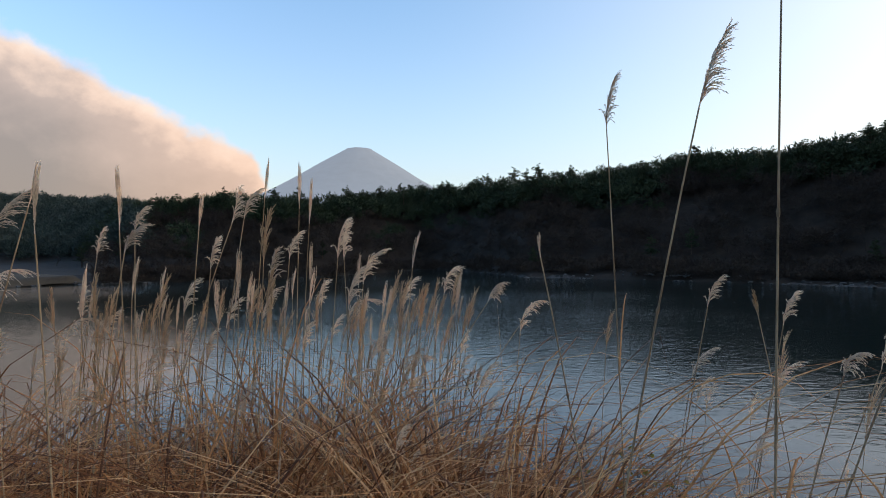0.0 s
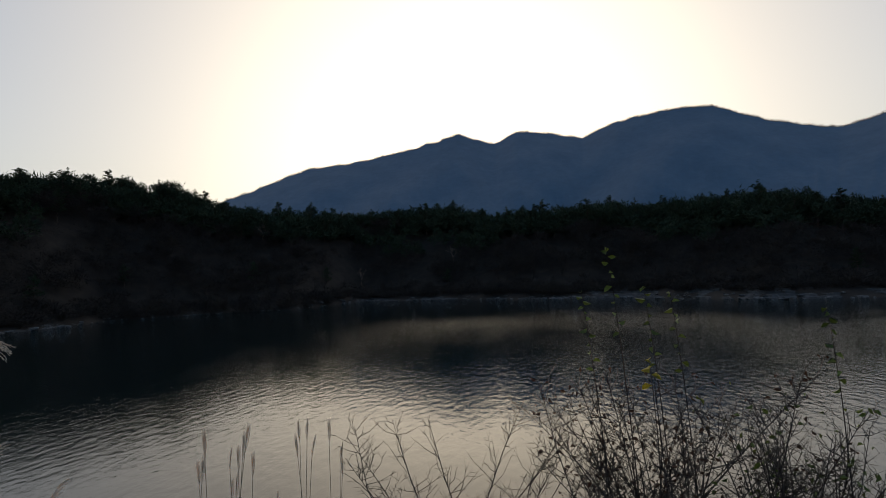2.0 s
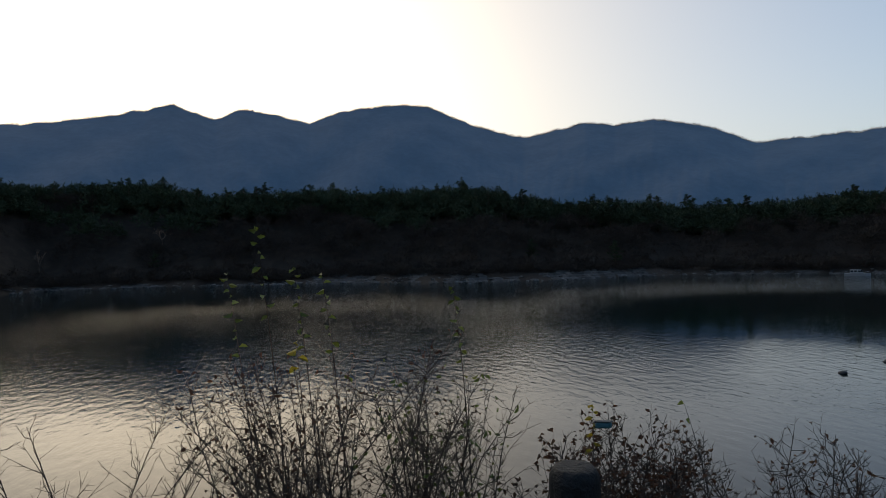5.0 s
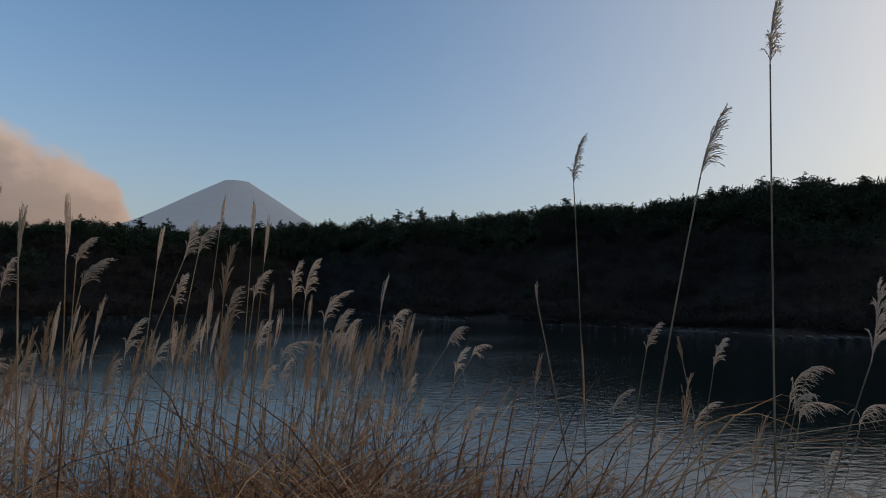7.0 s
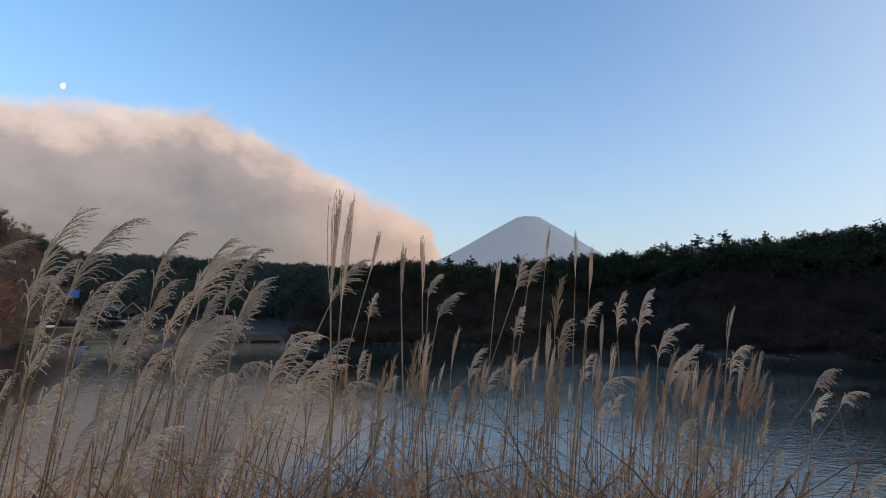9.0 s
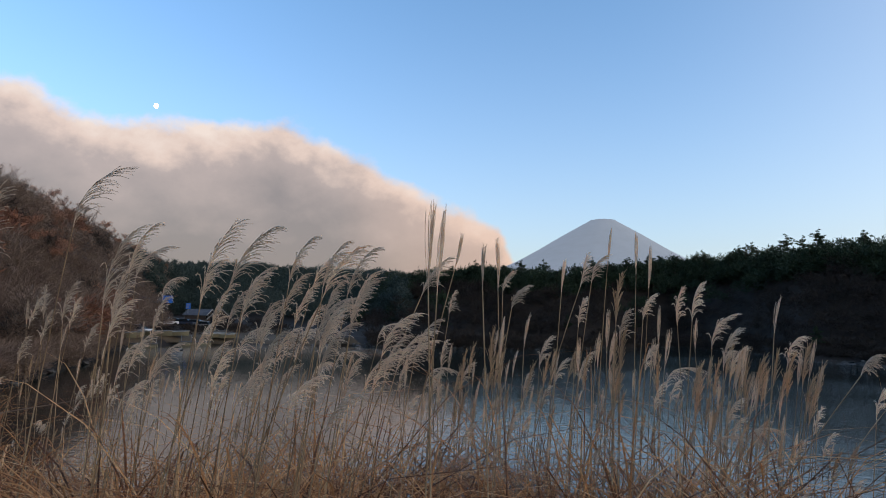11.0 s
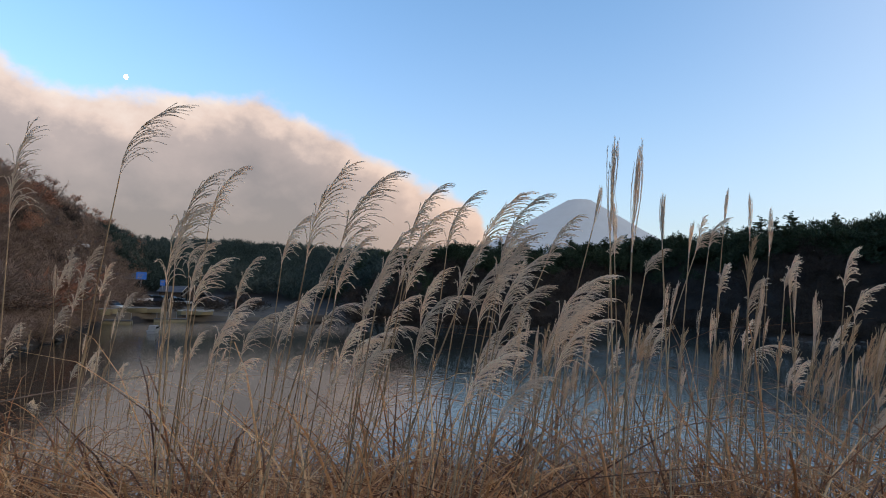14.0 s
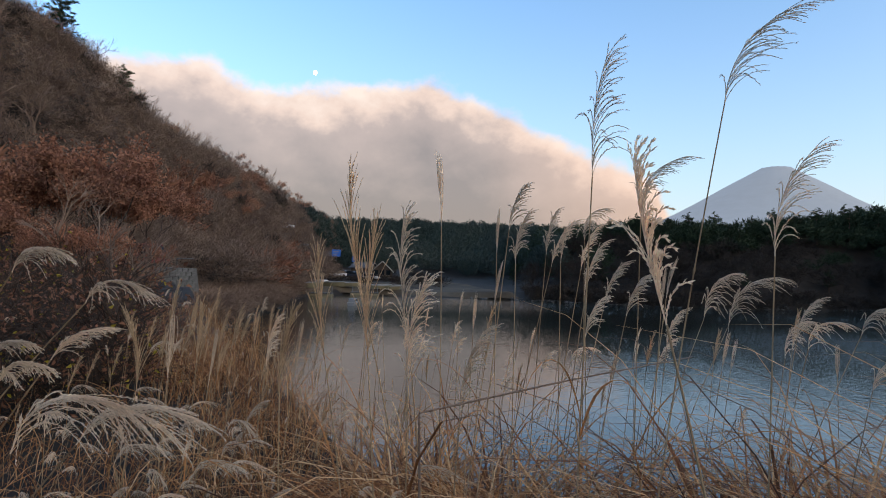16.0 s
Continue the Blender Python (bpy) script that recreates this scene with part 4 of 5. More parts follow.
    for x0, x1, y0, y1, z0, z1, count, kinds, turn in zones:
        toward = 37 if x1 < -3.8 and 8 <= max(kinds) else 0
        for k in range(count):
            x, y = rng.uniform(x0, x1), rng.uniform(y0, y1)
            g = height_at(x, y) - 0.03
            ob = stock[rng.choice(kinds)]
            size = (rng.uniform(z0, z1) - g) / ob["height"]
            made = copy_thing(ob, pose(x, y, g, rng.uniform(-4, 4), rng.uniform(-3, 7), toward + rng.uniform(-turn, turn)))
            made.scale = (size, size, size)
    for ob in stock:
        del ob["height"]


fill_reeds()


def tangle(name, label, zones, seed, wide=(0.0016, 0.005)):
    """Dense dry basal leaves, arching over and crossing one another."""
    rng = random.Random(seed)
    s = Soup()
    for x0, x1, y0, y1, count, low, high, upright in zones:
        for k in range(count):
            x, y = rng.uniform(x0, x1), rng.uniform(y0, y1)
            clump = noise.noise((x * 1.3, y * 1.3, 4.0))
            if rng.random() > 0.55 + clump:
                continue
            base = Vector((x, y, height_at(x, y) - 0.02))
            straight = rng.random() < upright
            size = (1.0 + 0.5 * noise.noise((x * 2.1, y * 2.1, 8.0)))
            blade(s, base, rng.uniform(0, 2 * math.pi), rng.uniform(low, high) * size * (0.68 if straight else 1.0), rng.uniform(0.02, 0.30) if straight else rng.uniform(0.05, 0.55),
                  rng.uniform(0.05, 0.5) if straight else rng.uniform(1.5, 3.2), rng.uniform(*wide) * (0.5 if straight else 1.0), rng, 7)
    tagged(part(name, s, M_BLADE), label, "grass", kind="stuff")


tangle("dry_grass", "tangle of dry brown silver grass leaves on the bank", (
    (-2.2, 0.38, 1.75, 2.7, 15000, 1.25, 1.9, 0.03), (-2.2, 0.2, 2.7, 3.5, 5000, 1.0, 1.6, 0.1), (-2.9, -2.0, 1.45, 3.2, 6000, 1.0, 1.55, 0.05),
    (-4.4, -2.7, 1.4, 2.6, 3000, 0.5, 1.0, 0.1), (-4.4, -2.7, 2.5, 4.3, 1500, 0.4, 0.95, 0.15), (-6.5, -3.2, 0.2, 4.6, 3600, 0.35, 0.85, 0.1),
    (-3.6, -0.4, 1.05, 1.8, 3000, 0.7, 1.2, 0.05)), 61, (0.0018, 0.0048))
tangle("leaning_grass", "long arching blades of dry silver grass on the bank", ((-2.4, 0.30, 1.6, 2.5, 3600, 1.4, 1.95, 0.03), (-2.6, -0.45, 1.25, 1.8, 3400, 1.35, 1.85, 0.03), (-3.6, -2.4, 1.25, 2.2, 2200, 1.0, 1.5, 0.04), (-4.4, -3.0, 1.2, 2.4, 1200, 0.8, 1.2, 0.04)), 66, (0.0028, 0.0062))
tangle("grass_stalks", "thin bare stalks standing in the dry grass", ((-1.8, 0.2, 2.0, 3.4, 420, 1.1, 1.6, 1.0), (-2.8, -1.2, 1.3, 2.2, 260, 0.9, 1.35, 1.0), (-4.2, -2.8, 1.3, 3.0, 260, 0.7, 1.2, 1.0)), 68, (0.0028, 0.0052))
tangle("sparse_grass", "sparse arching dry grass blades above the water", ((0.7, 2.6, 1.2, 3.6, 210, 0.6, 1.1, 0.3), (0.5, 1.9, 1.05, 1.8, 120, 0.7, 1.15, 0.15), (2.8, 4.3, 0.4, 2.2, 220, 0.5, 0.9, 0.7)), 62)
tangle("ground_grass", "short dry grass covering the bank", ((-7, 5, -3, 5.5, 3200, 0.2, 0.5, 0.4), (-10, -5, -1, 6, 3600, 0.4, 0.9, 0.15), (-10.5, -6.2, 2.8, 6.8, 6500, 0.5, 1.1, 0.15), (-20, -10, 0, 10, 8000, 0.5, 1.0, 0.3), (-5.2, -3.2, -0.6, 1.2, 1700, 0.35, 0.8, 0.08)), 63)


def arching_leaves():
    """Long leaves that bow over above the others, towards either side."""
    rng = random.Random(67)
    for k in range(26):
        x, y = rng.uniform(0.55, 1.85), rng.uniform(1.45, 2.5)
        s = Soup()
        base = Vector((0, 0, 0))
        heading = radians(rng.choice((-17, 163)) + rng.uniform(-30, 30))
        blade(s, base, heading, rng.uniform(1.15, 1.6), rng.uniform(0.05, 0.25), rng.uniform(1.9, 2.7), rng.uniform(0.004, 0.0065), rng, 14)
        ob = part("arching_leaf", s, M_BLADE)
        ob.location = (x, y, height_at(x, y) - 0.03)
        tagged(ob, "long dry grass leaf bowing over the bank", "grass leaf", "arching grass leaves")


arching_leaves()


def bent_stalk(a, b):
    """A broken stalk lying across the others."""
    s = Soup()
    a, b = Vector(a), Vector(b)
    foot = Vector((a.x - 0.05, a.y + 0.1, height_at(a.x - 0.05, a.y + 0.1) - 0.02))
    s.tube([foot, foot.lerp(a, 0.5) + Vector((0.01, 0, 0)), a - UP * 0.02, a, a.lerp(b, 0.04), a.lerp(b, 0.5) + UP * 0.006, b], [0.0042, 0.0038, 0.0034, 0.0036, 0.0034, 0.0028, 0.0016], 6)
    tagged(part("broken_stalk", s, M_TWIG), "broken dry stalk lying across the silver grass", "grass stalk")


bent_stalk((-3.32, 1.15, 1.08), (-2.80, 1.95, 1.22))


# ---- shrubs by the post ----
def leaf_quad(s, p, d, size, rng, fold=0.25):
    """A small pointed leaf, folded along its rib."""
    side = d.cross(Vector((rng.gauss(0, 1), rng.gauss(0, 1), rng.gauss(0, 0.5)))).normalized()
    rib = side.cross(d).normalized() * size * fold
    a, b = p + d * size * 0.38 + side * size * 0.26 + rib, p + d * size * 0.38 - side * size * 0.26 + rib
    e, f = p + d * size * 0.72 + side * size * 0.17 + rib * 0.6, p + d * size * 0.72 - side * size * 0.17 + rib * 0.6
    tip = p + d * size - rib * 0.5
    s.poly(p, a, e, tip)
    s.poly(p, tip, f, b)


def shrub(name, label, x, y, z_top, spread, seed, stems=9, leaves=40, leaf_mat=None, leaf_size=0.03, fine=5, lean=(0, 0)):
    rng = random.Random(seed)
    g = height_at(x, y) - 0.05
    h = z_top - g
    root = new(name)
    root.location = (x, y, g)
    twigs, tips = Soup(), []
    for i in range(stems):
        w = rng.uniform(0, 2 * math.pi)
        e = Vector((math.cos(w) * spread * rng.uniform(0.2, 1.0) + lean[0], math.sin(w) * spread * rng.uniform(0.2, 1.0) + lean[1], h * rng.uniform(0.7, 1.02)))
        mid = e * 0.5 + Vector((rng.gauss(0, .11), rng.gauss(0, .11), h * 0.08))
        pts = [Vector((rng.gauss(0, .06), rng.gauss(0, .06), 0)), mid * 0.5, mid, (mid + e) / 2 + Vector((rng.gauss(0, .03), rng.gauss(0, .03), 0.02)), e]
        stem = Soup()
        stem.tube(pts, [0.006, 0.005, 0.004, 0.003, 0.0013], 5, False)
        part("stem", stem, M_SHRUB, root)
        for k in range(fine * 3):
            u = rng.uniform(0.3, 0.98) * 4
            j = min(3, int(u))
            a = pts[j].lerp(pts[j + 1], u - j)
            d = Vector((rng.gauss(0, 1), rng.gauss(0, 1), rng.uniform(0.2, 1.6))).normalized()
            length = rng.uniform(0.12, 0.38) * (1.2 - u / 5)
            b = a + d * length * 0.5 + Vector((rng.gauss(0, .015), rng.gauss(0, .015), 0))
            c = a + d * length + Vector((0, 0, 0.02))
            twigs.tube([a, b, c], [0.0024, 0.0018, 0.0008], 3, False)
            tips.append((c, d))
            for n in range(3):
                q = b.lerp(c, rng.random())
                dd = (d + Vector((rng.gauss(0, 1), rng.gauss(0, 1), rng.gauss(0.3, 0.6)))).normalized()
                f = q + dd * length * rng.uniform(0.2, 0.45)
                twigs.tube([q, f], [0.0014, 0.0006], 3, False)
                tips.append((f, dd))
    tagged(part("branchwork", twigs, M_SHRUB, root), kind="stuff")
    if leaves:
        s = Soup()
        for k in range(leaves):
            p, d = rng.choice(tips)
            dd = (d * 0.4 + Vector((rng.gauss(0, .5), rng.gauss(0, .5), rng.uniform(-1.0, 0.2)))).normalized()
            leaf_quad(s, p, dd, leaf_size * rng.uniform(0.6, 1.3), rng)
        tagged(part("foliage", s, leaf_mat or M_LEAF_D, root), kind="stuff")
    return tagged(root, label, "shrub", "shrubs on the bank")


def shoot(name, label, foot, tip, seed, leaf_mat, leaf_size, count, cluster=0.5):
    """A long upright shoot with leaves near its end, each leaf a part."""
    rng = random.Random(seed)
    foot, tip = Vector(foot), Vector(tip)
    foot.z = height_at(foot.x, foot.y) - 0.05
    root = new(name)
    root.location = foot
    rise = tip - foot
    pts = [rise * u + Vector((math.sin(u * 5) * 0.025, math.cos(u * 4) * 0.02 - 0.02, 0)) * (1 if u > 0 else 0) for u in (0, 0.2, 0.4, 0.6, 0.8, 0.92, 1.0)]
    s = Soup()
    s.tube(pts, [0.0055, 0.005, 0.0042, 0.0034, 0.0024, 0.0018, 0.001], 5)
    part("stem", s, M_SHRUB, root)
    for k in range(count):
        u = 1 - cluster * (k / count) ** 1.3
        j = min(5, sum(1 for q in (0.2, 0.4, 0.6, 0.8, 0.92) if u > q))
        lo, hi = (0, 0.2, 0.4, 0.6, 0.8, 0.92)[j], (0.2, 0.4, 0.6, 0.8, 0.92, 1.0)[j]
        p = pts[j].lerp(pts[j + 1], (u - lo) / (hi - lo))
        w = k * 2.4
        d = Vector((math.cos(w), math.sin(w), rng.uniform(-0.7, 0.25))).normalized()
        leaf = Soup()
        leaf_quad(leaf, p, d, leaf_size * rng.uniform(0.7, 1.2), rng)
        part("leaf", leaf, leaf_mat, root)
    return tagged(root, label, "shrub", "leafy shoots")


shrub("bare_shrub", "leafless dark shrub with fine crossing twigs", 3.75, -0.75, 1.05, 0.95, 1, 46, 900, M_LEAF_D, 0.03, 10)
shrub("bare_shrub", "leafless dark shrub with fine crossing twigs", 3.6, -1.35, 0.9, 0.7, 2, 28, 260, M_LEAF_G, 0.035, 9)
shrub("bare_shrub", "thin bare shrub with feathery side twigs", 3.85, 0.35, 0.95, 0.9, 3, 13, 0, None, 0.03, 11)
shrub("leafy_shrub", "dense shrub with small withered leaves behind the post", 3.02, -2.2, 0.66, 0.42, 4, 36, 1900, M_LEAF_D, 0.03, 9)
shrub("leafy_shrub", "low shrub with dark curled leaves beside the post", 2.75, -1.75, 0.42, 0.4, 5, 22, 800, M_LEAF_D, 0.03, 8)
shrub("bare_shrub", "thin twiggy shrub above the water", 3.0, -2.75, 0.5, 0.55, 6, 20, 220, M_LEAF_D, 0.03, 6)
shrub("bare_shrub", "thin twiggy shrub above the water", 2.75, -3.3, 0.5, 0.55, 7, 24, 320, M_LEAF_D, 0.03, 7)
shrub("leafy_shrub", "twiggy shrub with dark red and green leaves", 2.35, -3.75, 0.82, 0.6, 8, 9, 220, M_LEAF_D, 0.03, 5)
shrub("leafy_shrub", "twiggy shrub with sparse green leaves", 2.1, -3.9, 0.5, 0.6, 9, 16, 200, M_LEAF_G, 0.03, 6)
for k, (x, y) in enumerate(((0.62, 2.75), (0.95, 2.6))):
    shrub("leafy_shrub", "low weedy shrub with yellow-green leaves in the grass", x, y, 0.62 + 0.06 * k, 0.26, 20 + k, 10, 240, M_LEAF_O, 0.034, 5)
for k, (x, y, z) in enumerate(((3.62, -0.30, 1.47), (3.38, -1.41, 1.37), (3.6, -0.44, 1.71), (3.6, -0.62, 1.50), (3.7, -0.78, 1.45))):
    shoot("leafy_shoot", "upright shoot with drooping yellow-green leaves", (x + 0.15, y - 0.25, 0), (x, y, z), 70 + k, M_LEAF_G, 0.05, 12, 0.2)
shoot("leafy_shoot", "shoot with a few yellow leaves", (3.75, -0.75, 0), (3.55, -0.62, 1.12), 81, M_LEAF_Y, 0.07, 4, 0.1)
shoot("leafy_shoot", "thin shoot with bright yellow maple-like leaves", (3.3, -2.15, 0), (3.2, -2.12, 0.72), 82, M_LEAF_Y, 0.055, 9, 0.2)
shoot("leafy_shoot", "arching shoot with two curled leaves", (2.9, -2.95, 0), (3.0, -2.55, 0.72), 83, M_LEAF_G, 0.05, 2, 0.12)
shoot("leafy_shoot", "thin shoot with dark leaves", (3.2, -1.75, 0), (3.15, -1.85, 0.62), 84, M_LEAF_D, 0.05, 8, 0.4)


# ---- fence post at the edge of the path ----
def make_post(x, y, z, seed):
    rng = random.Random(seed)
    g = height_at(x, y) - 0.1
    root = new("fence_post")
    root.location = (x, y, g)
    s, turns, r, h = Soup(), 40, 0.072, z - g
    rings = [(0, 1.0), (0.3, 1.0), (0.6, 1.0), (h - 0.035, 1.0), (h - 0.022, 0.97), (h - 0.006, 0.85), (h, 0.78), (h + 0.001, 0.4), (h, 0.0)]
    for i, (zz, k) in enumerate(rings):
        for t in range(turns):
            w = 2 * math.pi * t / turns
            groove = 1 - 0.035 * (t % 5 == 0) + 0.012 * noise.noise((math.cos(w) * 3, math.sin(w) * 3, zz * 4))
            rr = r * k * (groove if i < 5 else 1)
            s.v.append((rr * math.cos(w), rr * math.sin(w), zz + (0.003 * noise.noise((math.cos(w) * k * 4, math.sin(w) * k * 4, 0.5)) if i > 4 else 0)))
    for i in range(len(rings) - 1):
        for t in range(turns):
            q = (t + 1) % turns
            s.f.append((i * turns + t, i * turns + q, (i + 1) * turns + q, (i + 1) * turns + t))
    part("post", s, M_POST, root, smooth=True)
    return tagged(root, "dark weathered round fence post on the bank", "post")


M_POST = material("weathered_post", [(0.007, 0.0065, 0.006), (0.013, 0.0122, 0.0115), (0.026, 0.0245, 0.023)], 9.0, bump=0.6, bump_scale=70, roughness=0.55, island=False)
make_post(1.93, -1.27, 0.94, 5)
float_box = Soup()
float_box.box(-0.05, -0.032, 0, 0.05, 0.032, 0.036, bevel=0.01)
box = new("plastic_box")
box.matrix_world = pose(3.065, -2.146, 0.625, 8, 6, 40) @ Matrix.Scale(0.78, 4)
part("body", float_box, plain("teal_plastic", (0.012, 0.10, 0.12), 0.35), box)
lid = Soup()
lid.box(-0.054, -0.036, 0.037, 0.054, 0.036, 0.045, bevel=0.003)
part("lid", lid, plain("dark_plastic", (0.02, 0.03, 0.035), 0.4), box)
tagged(box, "small teal plastic box caught on top of the shrub", "box")


# ---- russet wood on the near shore ----
def russet_bank():
    rng = random.Random(14)
    s, t, green, rust = Soup(), Soup(), Soup(), Soup()
    for k in range(6400):
        az = rng.uniform(-192, -154) if k < 3600 else rng.uniform(-167, -160) if k < 5200 else rng.uniform(-161, -150)
        near = 4.2 + 27 * rng.random() ** 1.7 if k < 3600 else rng.uniform(8, 24) if k < 5200 else rng.uniform(6.5, 17)
        edge = az > -159.6 and near > 7
        cover = k >= 5200
        if cover and near > between(NEAR_SHORE, az) - 0.2:
            continue
        if edge and not cover and (near < 9 or near > 17 or az > -155.7 - (17 - near) * 0.3):
            continue
        g = land(az, near)
        p = spot(az, near, g + rng.uniform(0, 0.1 if cover else 0.3 if edge else 1.5) * min(1, near / 7))
        k2 = rng.uniform(0.7, 1.3) * (0.5 + near / 20) * (0.5 if cover and edge else 1.0)
        for n in range(7):
            d = Vector((rng.gauss(0, 1), rng.gauss(0, 1), rng.uniform(-0.2, 1.4))).normalized()
            e = p + d * 0.55 * k2
            t.tube([p, (p + e) / 2 + Vector((0, 0, 0.04)), e], [0.006 * k2, 0.004 * k2, 0.0015], 3, False)
            for m in range(5):
                q = p.lerp(e, rng.uniform(0.3, 1.1)) + Vector((rng.gauss(0, .05), rng.gauss(0, .05), rng.gauss(0, .05)))
                dd = Vector((rng.gauss(0, 1), rng.gauss(0, 1), rng.gauss(-0.4, 0.6))).normalized()
                leaf_quad(green if rng.random() < 0.05 else rust if rng.random() < 0.5 else s, q, dd, 0.030 * k2 * rng.uniform(0.7, 1.3), rng)
    tagged(part("bank_twigs", t, M_REDTWIG), "dense brown twigs of the shore thicket", "undergrowth", kind="stuff")
    tagged(part("bank_leaves", s, M_LEAF_R), "russet withered leaves of the shore thicket", "undergrowth", kind="stuff")
    tagged(part("bank_rust_leaves", rust, M_RUSSET), "rust-red leaves of the shore thicket", "undergrowth", kind="stuff")
    tagged(part("bank_green_leaves", green, M_LEAF_Y), "yellow and green leaves in the shore thicket", "undergrowth", kind="stuff")
    # last three trees are added, mostly out of view, to shade the thicket
    for az, r, size in ((-170, 19, 0.6), (-168, 30, 0.6), (-174, 15, 0.7), (-178, 10, 0.75), (-184, 8, 0.7), (-181, 15, 0.9)):
        p = spot(az, r)
        stand(RUSSETS[0], p.x, p.y, land(az, r) - 0.1, size, 70 * size * 10)
    for az, r, size in ((-161.6, 17, 0.34), (-163, 14, 0.42), (-165, 19, 0.6), (-167, 12, 0.5), (-169, 16, 0.7)):
        p = spot(az, r)
        stand(SHADED_BARES[1], p.x, p.y, land(az, r) - 0.1, size, 900 * size)


def hill_foot():
    """Brush between the silver grass and the hill."""
    rng = random.Random(15)
    t, s, yellow = Soup(), Soup(), Soup()
    for k in range(2600):
        az, r = rng.uniform(63.5, 92), 8 + 40 * rng.random() ** 1.3
        q = spot(az, r) + Vector((2.3, 0, 0))
        if r > 41 or math.degrees(math.atan2(-q.x, q.y)) < 65.0:
            continue
        size = rng.uniform(0.7, 1.3) * (0.7 + r / 30)
        p = spot(az, r, land(az, r) + rng.uniform(-0.1, 0.25 if az < 68 else 0.8) * size)
        brown = noise.noise((p.x * 0.2, p.y * 0.2, 3.0))
        for n in range(12):
            d = Vector((rng.gauss(0, 1), rng.gauss(0, 1), rng.uniform(-0.1, 1.5))).normalized()
            e = p + d * 0.62 * size
            t.tube([p, (p + e) / 2 + Vector((0, 0, 0.05)), e], [0.0042 * size, 0.003 * size, 0.001], 3, False)
            for m in range(4):
                q = p.lerp(e, rng.uniform(0.3, 1.1)) + Vector((rng.gauss(0, .06), rng.gauss(0, .06), rng.gauss(0, .06)))
                dd = Vector((rng.gauss(0, 1), rng.gauss(0, 1), rng.gauss(-0.4, 0.6))).normalized()
                if rng.random() < 0.5 + brown:
                    leaf_quad(yellow if rng.random() < 0.08 else s, q, dd, 0.05 * size * rng.uniform(0.7, 1.3), rng)
    tagged(part("hill_foot_twigs", t, M_SHRUB), "tangled brown twigs at the foot of the hill", "undergrowth", kind="stuff")
    tagged(part("hill_foot_leaves", s, M_RUSSET), "withered rust-brown leaves at the foot of the hill", "undergrowth", kind="stuff")
    tagged(part("hill_foot_green_leaves", yellow, M_LEAF_Y), "scattered yellow leaves at the foot of the hill", "undergrowth", kind="stuff")


russet_bank()
hill_foot()


def overhanging_tree():
    """A bare tree beside the path whose long limbs reach out over the water."""
    rng = random.Random(92)
    root = new("overhanging_tree")
    foot = Vector((0.15, -7.1, height_at(0.15, -7.1) - 0.1))
    root.location = foot
    fork = Vector((0.42, -6.95, 2.5)) - foot
    trunk = Soup()
    trunk.tube([Vector((0, 0, 0)), fork * 0.35 + Vector((0.06, 0, 0)), fork * 0.7 + Vector((-0.04, 0.03, 0)), fork, fork + Vector((0.05, -0.1, 1.2))], [0.11, 0.095, 0.085, 0.07, 0.04], 9)
    part("trunk", trunk, M_SHRUB, root)
    twigs, dead = Soup(), Soup()
    swing = Matrix.Rotation(radians(-5), 4, "Z")
    for x, y, z, start, sag in ((3.2, -5.35, 3.12, 0.3, 0.1), (3.0, -5.7, 3.5, 0.6, 0.0), (3.1, -5.3, 2.88, 0.1, 0.12), (2.45, -5.75, 2.52, 0.0, 0.05), (2.5, -6.2, 3.9, 0.9, 0.0), (2.3, -6.6, 2.2, -0.3, 0.0)):
        a = fork + Vector((0.02, 0, start))
        b = swing @ Vector((x - 0.63, y + 0.51, z + 0.1)) + Vector((0.63, -0.51, 0)) - foot
        pts = []
        for k in range(10):
            u = k / 9
            pts.append(a.lerp(b, u) + Vector((rng.gauss(0, .025), rng.gauss(0, .025), 0.35 * math.sin(math.pi * u ** 0.8) * (1 - sag * 4) + rng.gauss(0, .02))) * (1 if 0 < k < 9 else 0))
        s = Soup()
        s.tube(pts, [0.026 * (1 - 0.9 * (k / 9) ** 0.8) for k in range(10)], 6)
        part("limb", s, M_SHRUB, root)
        way = (b - a).normalized()
        for k in range(26):
            u = rng.uniform(0.25, 0.98) * 9
            j = min(8, int(u))
            p = pts[j].lerp(pts[j + 1], u - j)
            side = Vector((rng.gauss(0, 1), rng.gauss(0, 1), rng.gauss(0, 0.8)))
            side = (side - way * side.dot(way)).normalized()
            d = (way + side * rng.uniform(0.4, 0.9)).normalized()
            length = rng.uniform(0.18, 0.5) * (1.15 - u / 12)
            q = [p + d * length * w + Vector((rng.gauss(0, .012), rng.gauss(0, .012), rng.gauss(0, .014) + 0.09 * w * w)) for w in (0, 0.3, 0.6, 0.85, 1.0)]
            twigs.tube(q, [0.0055, 0.0045, 0.0035, 0.0025, 0.0012], 4, False)
            for n in range(11):
                v = rng.uniform(0.15, 1.0) * 4
                i = min(3, int(v))
                f = q[i].lerp(q[i + 1], v - i)
                e = (d + Vector((rng.gauss(0, .8), rng.gauss(0, .8), rng.gauss(0.35, .6)))).normalized() * rng.uniform(0.04, 0.15)
                twigs.tube([f, f + e * 0.55 + Vector((0, 0, 0.008)), f + e], [0.0024, 0.0019, 0.001], 3, False)
                if rng.random() < 0.02:
                    leaf_quad(dead, f + e, Vector((rng.gauss(0, .3), rng.gauss(0, .3), -1)).normalized(), rng.uniform(0.04, 0.07), rng)
    tagged(part("branchwork", twigs, M_SHRUB, root), kind="stuff")
    part("foliage", dead, M_LEAF_D, root, "few curled dead leaves")
